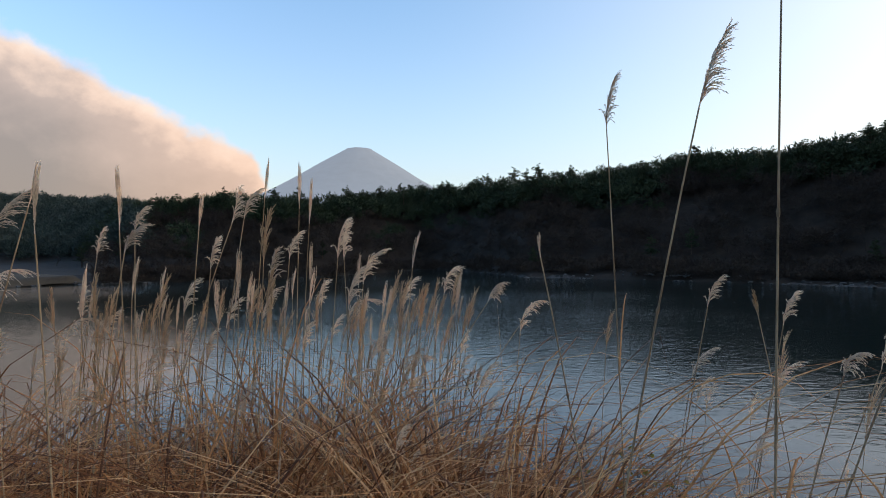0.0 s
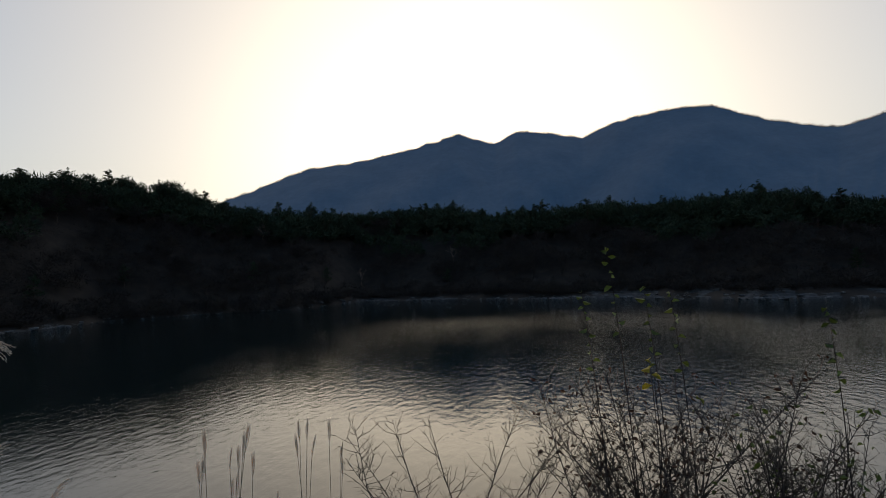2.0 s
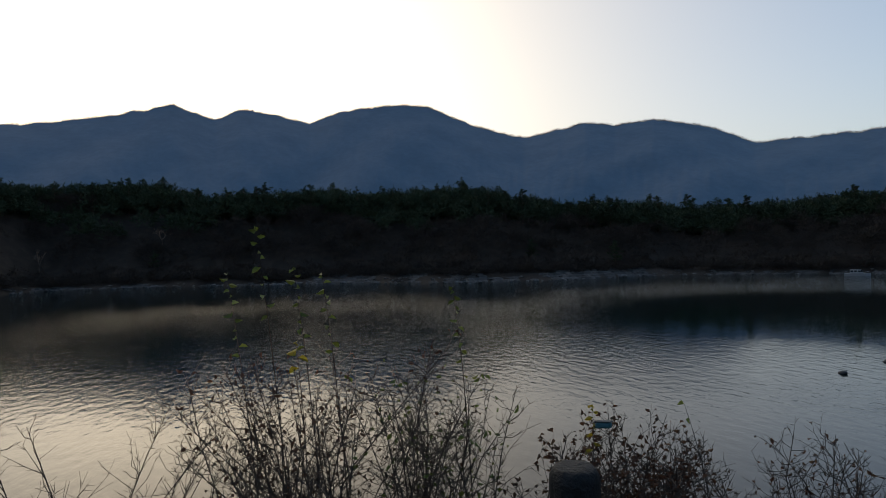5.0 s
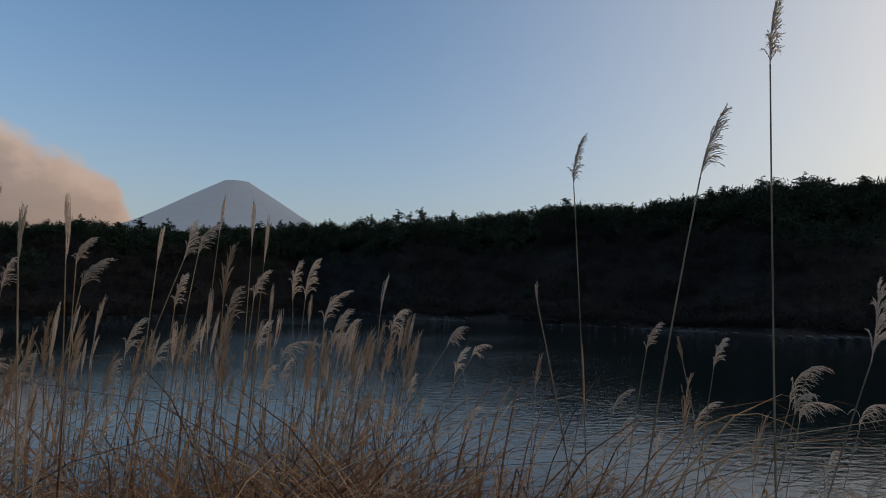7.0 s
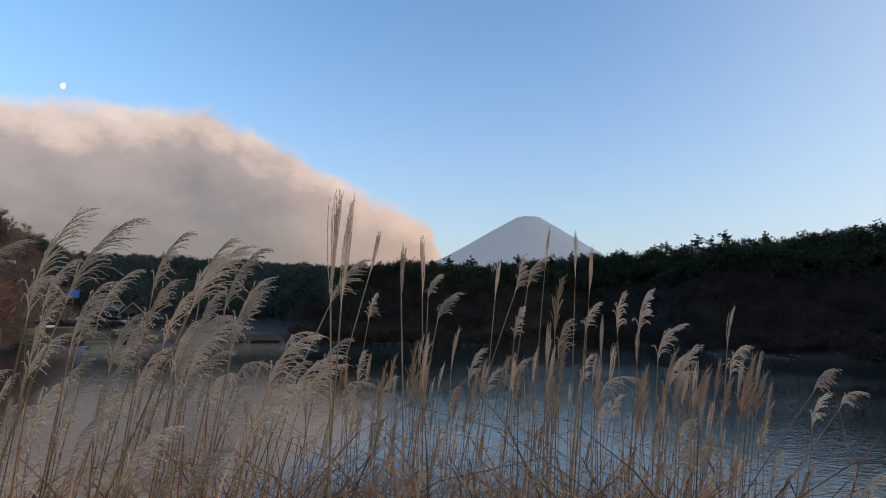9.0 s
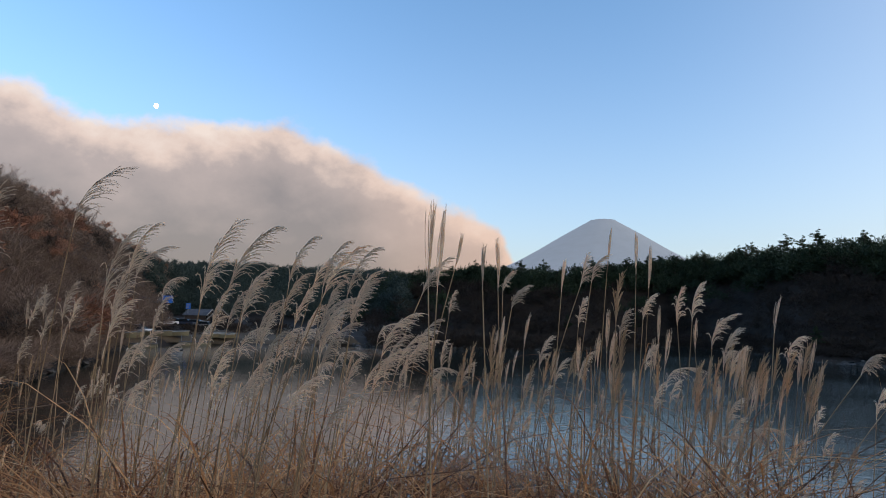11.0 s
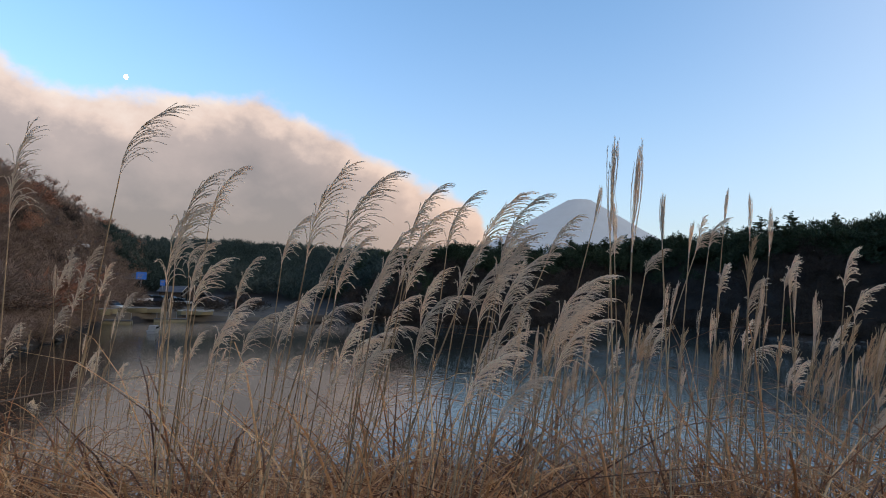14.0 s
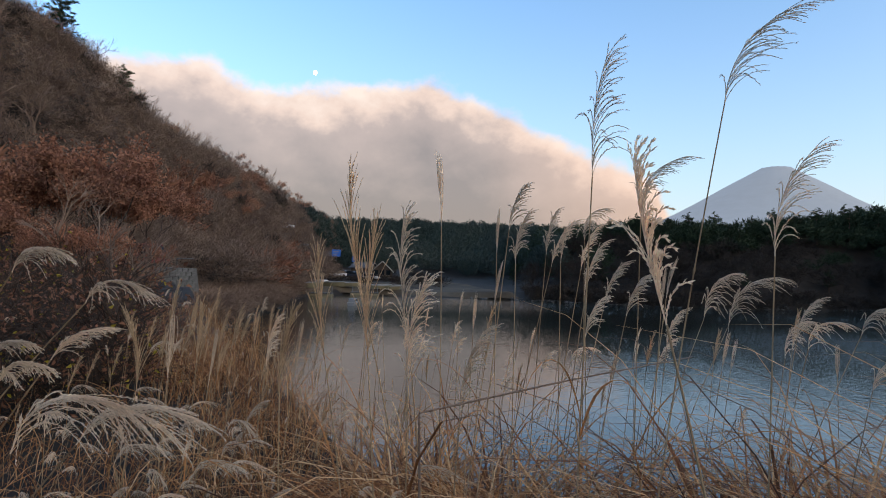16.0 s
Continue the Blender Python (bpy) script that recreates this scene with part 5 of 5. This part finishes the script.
    tagged(root, "bare tree with branches hanging over the water", "tree")


overhanging_tree()


# ---- rocks along the shore ----
def rock_mesh(seed, fine=2):
    rng = random.Random(seed)
    bm = bmesh.new()
    bmesh.ops.create_icosphere(bm, subdivisions=fine, radius=1)
    for v in bm.verts:
        v.co *= 1 + 0.35 * noise.noise(v.co * 1.7 + Vector((seed, 0, 0)))
        v.co.z *= 0.5
    me = bpy.data.meshes.new("rock")
    bm.to_mesh(me)
    bm.free()
    me.materials.append(M_ROCK)
    return me


ROCKS = [rock_mesh(k) for k in range(4)]
STONES = [rock_mesh(k, 1) for k in range(4, 7)]


def shore_rocks():
    rng = random.Random(55)
    stretches = ((-14, -3, 26, 0.5), (-40, -22, 60, 0.55), (-52, -40, 40, 0.7), (-88, -70, 40, 0.5), (-112, -88, 60, 0.8), (-130, -112, 50, 0.7), (-158, -130, 40, 0.5), (3, 36, 40, 0.5), (54, 60, 26, 0.45))
    for a0, a1, count, size in stretches:
        for k in range(int(count * 0.7)):
            az = rng.uniform(a0, a1)
            p = spot(az, between(FAR_SHORE, az) + rng.uniform(-1.2, 1.6))
            ob = tagged(new("shore_rock", rng.choice(ROCKS)), "grey lava rock at the waterline", "rock", "rocks on the far shore")
            k1 = size * rng.uniform(0.15, 0.6)
            ob.matrix_world = pose(p.x, p.y, WATER + rng.uniform(-0.05, 0.15), rng.uniform(-15, 15), rng.uniform(-15, 15), rng.uniform(0, 360)) @ Matrix.Diagonal((k1 * rng.uniform(1, 1.8), k1, k1, 1))


shore_rocks()


def shore_stones():
    """The band of small lava stones at the water's edge, too many to count."""
    rng = random.Random(56)
    s = Soup()
    lumps = [([tuple(v.co) for v in me.vertices], [tuple(p.vertices) for p in me.polygons]) for me in STONES]
    for k in range(2600):
        az = rng.uniform(-159, 34)
        if noise.noise((az * 0.35, 2.0, 0.0)) < -0.12:
            continue
        p = spot(az, between(FAR_SHORE, az) + rng.uniform(-0.5, 1.3))
        size = rng.uniform(0.08, 0.26)
        v, f = rng.choice(lumps)
        s.add(v, f, pose(p.x, p.y, height_at(p.x, p.y) + rng.uniform(-0.02, 0.08) if rng.random() < 0.6 else WATER + 0.02, 0, 0, rng.uniform(0, 360)) @ Matrix.Diagonal((size * rng.uniform(1, 1.8), size, size, 1)))
    tagged(part("shore_stones", s, M_ROCK), "band of small grey lava stones along the waterline", "stones", kind="stuff")


shore_stones()


M_SHELF = material("lava_shelf_rock", [(0.022, 0.020, 0.018), (0.052, 0.048, 0.044), (0.105, 0.098, 0.09)], 0.9, bump=0.8, bump_scale=6, island=False)


def lava_shelf(a0, a1, rise, reach):
    """A worn shelf of old lava that steps down into the water."""
    s = Soup()
    cols, rows = int((a1 - a0) / 0.16), 12
    for i in range(cols + 1):
        az = a0 + (a1 - a0) * i / cols
        far = between(FAR_SHORE, az)
        fade = smooth(min(i, cols - i) / 14)
        for j in range(rows + 1):
            u = j / rows
            d = -1.1 + (reach + 1.1) * u + 0.5 * noise.noise((az * 0.9, 1.0, 3.0))
            x, y, _ = spot(az, far + d)
            lump = noise.noise((x * 0.55, y * 0.55, 2.0)) * 0.28 + noise.noise((x * 1.7, y * 1.7, 5.0)) * 0.13
            step = math.floor((u * 1.1 + lump * 0.5) * 4) / 4
            z = WATER - 0.14 + (rise * max(0.0, 0.35 * u + 0.65 * step) + lump * 0.5 * min(1, u * 4)) * fade
            if j == rows:
                z -= 0.7
            s.v.append((x, y, z))
    for i in range(cols):
        for j in range(rows):
            a = i * (rows + 1) + j
            s.f.append((a, a + 1, a + rows + 2, a + rows + 1))
    tagged(part("lava_shelf", s, M_SHELF), "pale grey shelf of worn lava at the waterline", "rock", kind="structure")


lava_shelf(-131, -95, 1.3, 4.2)
lava_shelf(-95, -72, 0.55, 2.2)
lava_shelf(-53, -40, 0.6, 2.4)
lava_shelf(-40, -29, 0.5, 2.0)
lava_shelf(-18, -6, 0.55, 2.2)
lava_shelf(-158, -131, 0.5, 2.0)


def buoy(x, y, size, turn):
    """A weathered mooring float lying in the water."""
    root = new("mooring_buoy")
    root.matrix_world = pose(x, y, WATER, 8, 14, turn) @ Matrix.Scale(size, 4)
    bm = bmesh.new()
    bmesh.ops.create_uvsphere(bm, u_segments=16, v_segments=10, radius=0.5)
    for v in bm.verts:
        v.co = Vector((v.co.x * 1.5, v.co.y, v.co.z * 0.75 + 0.08))
    me = bpy.data.meshes.new("float")
    bm.to_mesh(me)
    bm.free()
    me.materials.append(M_BUOY)
    part("float", me, M_BUOY, root)
    ring = Soup()
    ring.tube([(0.16 * math.cos(w), 0, 0.5 + 0.16 * math.sin(w)) for w in (0, 0.6, 1.2, 1.8, 2.4, 3.1)], [0.035] * 6, 6)
    part("ring", ring, M_BUOY, root)
    tagged(root, "small dark weathered mooring buoy on the water", "buoy", "mooring buoys")


M_BUOY = plain("dark_buoy_rubber", (0.03, 0.032, 0.034), 0.6)
buoy(14.51, -19.3, 0.2, 20)
buoy(15.09, -22.5, 0.34, 70)
buoy(10.85, -21.71, 0.32, 130)


# ---- boats ----
M_CONCRETE = material("old_concrete", [(0.10, 0.097, 0.094), (0.15, 0.146, 0.14)], 1.0, bump_scale=12, island=False)
M_HULL = plain("white_gelcoat", (0.27, 0.275, 0.28), 0.4)
M_CABIN = plain("grey_cabin", (0.16, 0.17, 0.18), 0.4)
M_GLASS = plain("dark_glass", (0.015, 0.02, 0.025), 0.08)
M_YELLOW = plain("yellow_paint", (0.26, 0.22, 0.13), 0.5)
M_BLUE = plain("blue_sign", (0.02, 0.16, 0.62), 0.4)
M_STEEL = plain("grey_steel", (0.32, 0.33, 0.34), 0.4, 0.7)
M_RAIL = plain("dark_steel", (0.09, 0.085, 0.085), 0.5, 0.3)
M_RED = plain("red_paint", (0.35, 0.035, 0.035), 0.4)
M_TYRE = plain("tyre_rubber", (0.02, 0.02, 0.02), 0.8)
M_WALL = material("house_wall", [(0.09, 0.065, 0.05), (0.13, 0.095, 0.075)], 1.0, island=False)
M_ROOF = material("house_roof", [(0.06, 0.065, 0.078), (0.1, 0.105, 0.12)], 1.0, island=False)
M_PALE = material("pale_gable", [(0.3, 0.28, 0.255), (0.38, 0.35, 0.31)], 1.0, island=False)


def hull(length, beam, height):
    s = Soup()
    n = 9
    for i in range(n):
        u = i / (n - 1)
        w = beam / 2 * (1 - max(0, (u - 0.45) / 0.55) ** 2.2) * (0.86 + 0.14 * min(1, u * 4))
        x = length * (u - 0.5)
        lift = 0.18 * height * u * u
        s.v += [(x, -w, height + lift), (x, -w * 0.72, 0.0), (x, 0, -0.12 * height), (x, w * 0.72, 0.0), (x, w, height + lift)]
    for i in range(n - 1):
        for k in range(4):
            s.f.append((5 * i + k, 5 * i + k + 1, 5 * i + k + 6, 5 * i + k + 5))
        s.f.append((5 * i + 4, 5 * i, 5 * i + 5, 5 * i + 9))
    s.f.append((0, 4, 3, 2, 1))
    return s


def cabin_boat(az, r, turn, label, length=5.2, size=1.0):
    root = new("motorboat")
    p = spot(az, r)
    root.matrix_world = pose(p.x, p.y, WATER - 0.05, 0, 0, turn) @ Matrix.Scale(size, 4)
    part("hull", hull(length, 1.9, 0.75), M_HULL, root)
    s = Soup()
    s.box(-1.5, -0.75, 0.76, 1.0, 0.75, 1.62, bevel=0.1)
    s.v = [(x - (0.55 if x > 0 else -0.12) * max(0.0, z - 0.8), y * (1 - 0.12 * max(0.0, z - 0.8)), z) for x, y, z in s.v]
    cab = part("cabin", s, M_HULL, root)
    for k in range(3):
        for side in (-1, 1):
            w = Soup()
            w.box(-1.3 + 0.75 * k, 0.755 * side - 0.01, 1.08, -0.72 + 0.75 * k, 0.755 * side + 0.01, 1.48)
            part("window", w, M_GLASS, cab)
    w = Soup()
    w.poly((0.88, -0.6, 1.05), (0.88, 0.6, 1.05), (0.635, 0.56, 1.5), (0.635, -0.56, 1.5))
    w.poly((0.90, -0.6, 1.05), (0.655, -0.56, 1.5), (0.655, 0.56, 1.5), (0.90, 0.6, 1.05))
    part("windscreen", w, M_GLASS, cab)
    roof = Soup()
    roof.box(-1.5, -0.72, 1.625, 0.62, 0.72, 1.68, bevel=0.025)
    part("roof", roof, M_CABIN, root)
    rail = Soup()
    for side in (-1, 1):
        rail.tube([(1.0, 0.7 * side, 0.85), (1.6, 0.62 * side, 1.15), (2.3, 0.25 * side, 1.2)], [0.02] * 3, 5)
    part("rail", rail, M_STEEL, root)
    return tagged(root, label, "boat", "moored boats")


cabin_boat(-144.5, 87, 205, "white cabin motorboat moored near the far shore", 5.2, 0.5)
cabin_boat(-147.4, 88, 195, "white motorboat with side windows moored near the far shore", 4.6, 0.47)
cabin_boat(47.6, 66, 120, "small white motorboat moored off the beach", 4.4, 0.48)


def float_platform(az, r, turn, length, label):
    root = new("pontoon")
    p = spot(az, r)
    root.matrix_world = pose(p.x, p.y, WATER, 0, 0, turn)
    for k in range(2):
        s = Soup()
        s.tube([(-length / 2, -0.6 + 1.2 * k, 0.1), (length / 2, -0.6 + 1.2 * k, 0.1)], [0.28, 0.28], 10)
        part("float", s, M_YELLOW, root)
    s = Soup()
    s.box(-length / 2, -0.9, 0.39, length / 2, 0.9, 0.5, bevel=0.02)
    part("deck", s, M_CONCRETE, root)
    for k in range(4):
        s = Soup()
        s.tube([(-length / 2 + 0.2 + k * (length - 0.4) / 3, 0.8, 0.5), (-length / 2 + 0.2 + k * (length - 0.4) / 3, 0.8, 1.3)], [0.04, 0.04], 6)
        part("post", s, M_STEEL, root)
    return tagged(root, label, "pontoon", "pontoons by the beach")


float_platform(51.0, 82, 40, 5.0, "yellow floating pontoon at the beach")
float_platform(46.2, 87, 42, 4.0, "yellow floating pontoon at the beach")


def rowing_boat(az, r, turn, size):
    """An open boat drawn up on the sand."""
    root = new("rowing_boat")
    p = spot(az, r)
    root.matrix_world = pose(p.x, p.y, land(az, r) + 0.1, 4, 0, turn) @ Matrix.Scale(size, 4)
    part("hull", hull(4.2, 1.5, 0.55), M_YELLOW, root)
    for x in (-0.9, 0.5):
        s = Soup()
        s.box(x - 0.14, -0.62, 0.56, x + 0.14, 0.62, 0.61, bevel=0.01)
        part("thwart", s, M_WALL, root)
    rim = Soup()
    rim.tube([(-2.05, -0.62, 0.58), (0.0, -0.75, 0.6), (1.4, -0.5, 0.66), (2.1, 0.0, 0.72), (1.4, 0.5, 0.66), (0.0, 0.75, 0.6), (-2.05, 0.62, 0.58)], [0.05] * 7, 6)
    part("gunwale", rim, M_HULL, root)
    tagged(root, "yellow rowing boat drawn up on the beach", "boat", "rowing boats on the beach")


for az, r, turn, size in ((52.3, 80, 30, 1.0), (51.7, 85, 60, 1.0), (49.3, 90, 20, 1.0), (47.9, 90, 35, 0.9), (44.6, 90, 80, 0.9), (43.4, 91, 100, 0.9)):
    rowing_boat(az, r, turn, size)


# ---- village by the beach ----
def car(az, r, turn, paint, label):
    root = new("car")
    p = spot(az, r)
    root.matrix_world = pose(p.x, p.y, land(az, r), 0, 0, turn)
    s = Soup()
    s.box(-2.1, -0.85, 0.3, 2.1, 0.85, 0.92, bevel=0.12)
    part("body", s, paint, root)
    top = Soup()
    n = len(top.v)
    lo, hi = 0.90, 1.48
    top.add([(-1.7, -0.8, lo), (1.2, -0.8, lo), (1.2, 0.8, lo), (-1.7, 0.8, lo), (-1.35, -0.66, hi), (0.5, -0.66, hi), (0.5, 0.66, hi), (-1.35, 0.66, hi)],
            [(0, 1, 5, 4), (1, 2, 6, 5), (2, 3, 7, 6), (3, 0, 4, 7), (4, 5, 6, 7)])
    cab = part("cabin", top, M_GLASS, root)
    roof = Soup()
    roof.box(-1.37, -0.68, 1.475, 0.52, 0.68, 1.53, bevel=0.02)
    part("roof", roof, paint, cab)
    for x in (-1.35, 1.35):
        for y in (-0.8, 0.8):
            w = Soup()
            w.tube([(x, y - 0.1, 0.33), (x, y + 0.1, 0.33)], [0.33, 0.33], 14)
            part("wheel", w, M_TYRE, root)
    for y in (-0.6, 0.6):
        w = Soup()
        w.box(2.08, y - 0.16, 0.6, 2.12, y + 0.16, 0.76)
        part("headlight", w, M_HULL, root)
    return tagged(root, label, "car", "parked cars")


white, silver, dark = plain("white_car_paint", (0.7, 0.7, 0.7), 0.25), plain("silver_car_paint", (0.35, 0.37, 0.4), 0.25, 0.4), plain("dark_car_paint", (0.05, 0.06, 0.09), 0.25)
for k, (az, r, turn, paint, label) in enumerate(((50.9, 92, 10, white, "white car parked on the beach"), (50.0, 140, 20, white, "white car parked by the road"), (49.2, 141, 15, silver, "silver car parked by the road"),
                                                 (47.9, 141, 30, silver, "silver car parked by the road"), (47.0, 139, 15, dark, "dark blue car parked by the road"), (46.1, 138, 20, silver, "silver car parked by the road"),
                                                 (53.6, 128, 40, white, "white car parked by the road"), (51.3, 134, 25, dark, "dark car parked beside the road"),
                                                 (52.2, 131, 35, silver, "silver car parked beside the road"), (48.5, 136, 70, white, "white car parked by the road"), (45.3, 135, 10, white, "white car parked near the chalet"))):
    car(az, r, turn, paint, label)


def road_sign(az, r, z, wide, high, label):
    p = spot(az, r)
    g = land(az, r) - 0.2
    root = new("road_sign")
    root.matrix_world = pose(p.x, p.y, g, 0, 0, az)
    s = Soup()
    s.tube([(0, 0.1, 0), (0, 0.1, z - g + high / 2)], [0.07, 0.06], 8)
    part("pole", s, M_STEEL, root)
    s = Soup()
    s.box(-wide / 2, -0.02, z - g - high / 2, wide / 2, 0.02, z - g + high / 2, bevel=0.01)
    plate = part("panel", s, M_BLUE, root)
    for k in range(3):       # lettering too small to read
        b = Soup()
        b.box(-wide * 0.36, -0.03, z - g + high * (0.22 - 0.24 * k) - 0.06, wide * (0.3 - 0.1 * k), -0.022, z - g + high * (0.22 - 0.24 * k) + 0.06)
        part("bar", b, M_HULL, plate)
    tagged(root, label, "sign", "road signs")


road_sign(54.8, 120, 3.4, 2.3, 1.8, "blue road sign on a pole by the hill")
road_sign(48.6, 142, 4.1, 2.0, 1.6, "blue road sign on a pole by the car park")
road_sign(46.9, 146, 2.8, 1.0, 1.3, "small blue sign by the car park")


def house(az, r, wide, deep, eave, ridge, turn, roof_mat, label):
    root = new("house")
    p = spot(az, r)
    g = land(az, r) - 0.3
    root.matrix_world = pose(p.x, p.y, g, 0, 0, az + turn)
    w, d = wide / 2, deep / 2
    s = Soup()
    s.add([(-w, -d, 0), (w, -d, 0), (w, d, 0), (-w, d, 0), (-w, -d, eave), (w, -d, eave), (w, d, eave), (-w, d, eave), (0, -d, ridge), (0, d, ridge)],
          [(0, 1, 5, 8, 4), (1, 2, 6, 5), (2, 3, 7, 9, 6), (3, 0, 4, 7)])
    part("wall", s, M_WALL, root)
    for side in (-1, 1):
        k = 1.12
        s = Soup()
        a, b = Vector((0, -d - 0.5, ridge + 0.15)), Vector((side * w * k, -d - 0.5, eave - (ridge - eave) * (k - 1) + 0.15))
        c, e = Vector((b.x, d + 0.5, b.z)), Vector((0, d + 0.5, ridge + 0.15))
        low = Vector((0, 0, -0.12))
        s.add([a, b, c, e, a + low, b + low, c + low, e + low], [(0, 1, 2, 3), (7, 6, 5, 4), (0, 4, 5, 1), (1, 5, 6, 2), (2, 6, 7, 3), (3, 7, 4, 0)])
        roof = part("roof", s, roof_mat, root)
        s = Soup()
        s.tube([a + Vector((0, -0.03, -0.05)), b + Vector((0, -0.03, -0.05))], [0.13, 0.13], 4)
        part("bargeboard", s, M_PALE, roof)
    for k in range(3):
        s = Soup()
        x = -w * 0.6 + k * w * 0.6
        s.box(x - 0.5, -d - 0.03, 0.9, x + 0.5, -d + 0.02, 2.0)
        win = part("window", s, M_GLASS, root)
        s = Soup()
        s.box(x - 0.58, -d - 0.05, 0.82, x + 0.58, -d - 0.032, 0.9)
        part("sill", s, M_PALE, win)
    return tagged(root, label, "house", "houses by the beach")


house(44.2, 142, 4.8, 6, 1.7, 4.0, 0, M_ROOF, "brown chalet with pale gable boards by the lake")
house(45.9, 148, 6, 4.5, 1.8, 3.0, 70, M_ROOF, "low house with a grey-blue roof")
house(49.5, 156, 6, 4.5, 1.8, 3.0, 80, M_ROOF, "low house behind the car park")


# ---- retaining wall and road below the steep hill ----
M_STONE = material("wall_stone", [(0.08, 0.078, 0.076), (0.13, 0.127, 0.124), (0.19, 0.186, 0.18)], 2.0, bump_scale=10, spread=0.3)


def retaining_wall():
    rng = random.Random(4)
    a, b = spot(67.2, 42.6), spot(61.9, 46)
    along = (b - a).normalized()
    out = Vector((along.y, -along.x, 0))
    if out.dot(a) > 0:
        out = -out
    length = (b - a).length
    top, low = 0.85, -2.1
    core = Soup()
    t = along * length
    back = out * -5.2
    lean = out * 0.6
    core.add([a + lean + UP * low, a + lean + t + UP * low, a + t + UP * top, a + UP * top, a + back + UP * low, a + back + t + UP * low, a + back + t + UP * top, a + back + UP * top],
             [(0, 1, 2, 3), (3, 2, 6, 7), (1, 5, 6, 2), (0, 3, 7, 4), (4, 7, 6, 5)])
    root = part("retaining_wall", core, M_CONCRETE)
    tagged(root, "sloping grey stone retaining wall below the road", "wall", kind="structure")
    stone = Soup()
    stone.box(-0.21, -0.05, -0.13, 0.21, 0.05, 0.13, bevel=0.03)
    shared = stone.mesh("stone", M_STONE)
    rows, cols = 11, int(length / 0.45)
    for i in range(rows):
        for k in range(cols):
            u = (k + 0.5 + 0.5 * (i % 2)) * 0.45 + rng.uniform(-0.02, 0.02)
            if u > length - 0.2:
                continue
            h = (i + 0.5) / rows
            p = a + along * u + lean * (1 - h) + UP * (low + (top - low) * h) + out * rng.uniform(0.0, 0.04)
            ob = part("stone", shared, M_STONE, root)
            ob.matrix_world = Matrix.Translation(p) @ Matrix.Rotation(math.atan2(along.y, along.x), 4, "Z") @ Matrix.Rotation(radians(rng.uniform(-3, 3)), 4, "X")
    barrier = new("guard_rail")
    barrier.location = a + back * 0.06 + UP * top
    for k in range(int(length / 0.9)):
        s = Soup()
        q = along * (0.3 + 0.9 * k)
        s.tube([q - UP * 0.02, q + UP * 0.7], [0.04, 0.04], 6)
        part("post", s, M_RAIL, barrier)
    s = Soup()
    s.tube([UP * 0.65, along * length + UP * 0.65], [0.035, 0.035], 6)
    part("rail", s, M_RAIL, barrier)
    tagged(barrier, "grey roadside guard rail on top of the stone wall", "guard rail")
    return a, along, back, top


a, along, back, top = retaining_wall()
c = car(61.5, 46, 0, M_RED, "red car on the road behind the guard rail")
c.matrix_world = Matrix.Translation(a + along * ((spot(61.9, 46) - a).length - 2.2) + back * 0.52 + UP * (top + 0.005)) @ Matrix.Rotation(math.atan2(along.y, along.x) + radians(78), 4, "Z")


# ---- trees near the wall ----
wood, twigs, leaf = bare_tree(43, 8.0, 60, 0.008)
near_russet = tree_kind("russet_tree", "broad tree with rust-red withered leaves beside the wall", "tree", "russet trees", [("trunk", wood, M_SHRUB), ("branchwork", twigs, M_SHRUB), ("crown", leaf, M_RUSSET)])
p = spot(67.0, 28)
near_russet.location = (p.x, p.y, land(67, 28) - 0.1)
near_russet.scale = (0.8, 0.8, 0.8)
for az, r, size, turn in ((68.5, 27, 0.75, 60), (70, 25, 0.92, 200), (72, 24, 0.85, 20), (74, 22, 0.8, 100), (76, 21, 0.7, 300), (71, 19, 0.42, 150), (74.5, 17, 0.4, 250), (68.8, 22, 0.38, 330), (78, 18, 0.5, 30)):
    p = spot(az, r)
    stand(near_russet, p.x, p.y, land(az, r) - 0.1, size, turn)
for az, r, size in ((67, 22, 0.35), (68, 19, 0.32), (69, 17, 0.35), (74, 16, 0.5), (71, 14, 0.35)):
    p = spot(az, r)
    stand(BARES[1], p.x, p.y, land(az, r) - 0.1, size, 500 * size)
for az, r, size in ((72.2, 92, 1.05), (67.5, 98, 0.75)):
    p = spot(az, r)
    stand(PINES[2], p.x, p.y, land(az, r) - 0.1, size, 40)
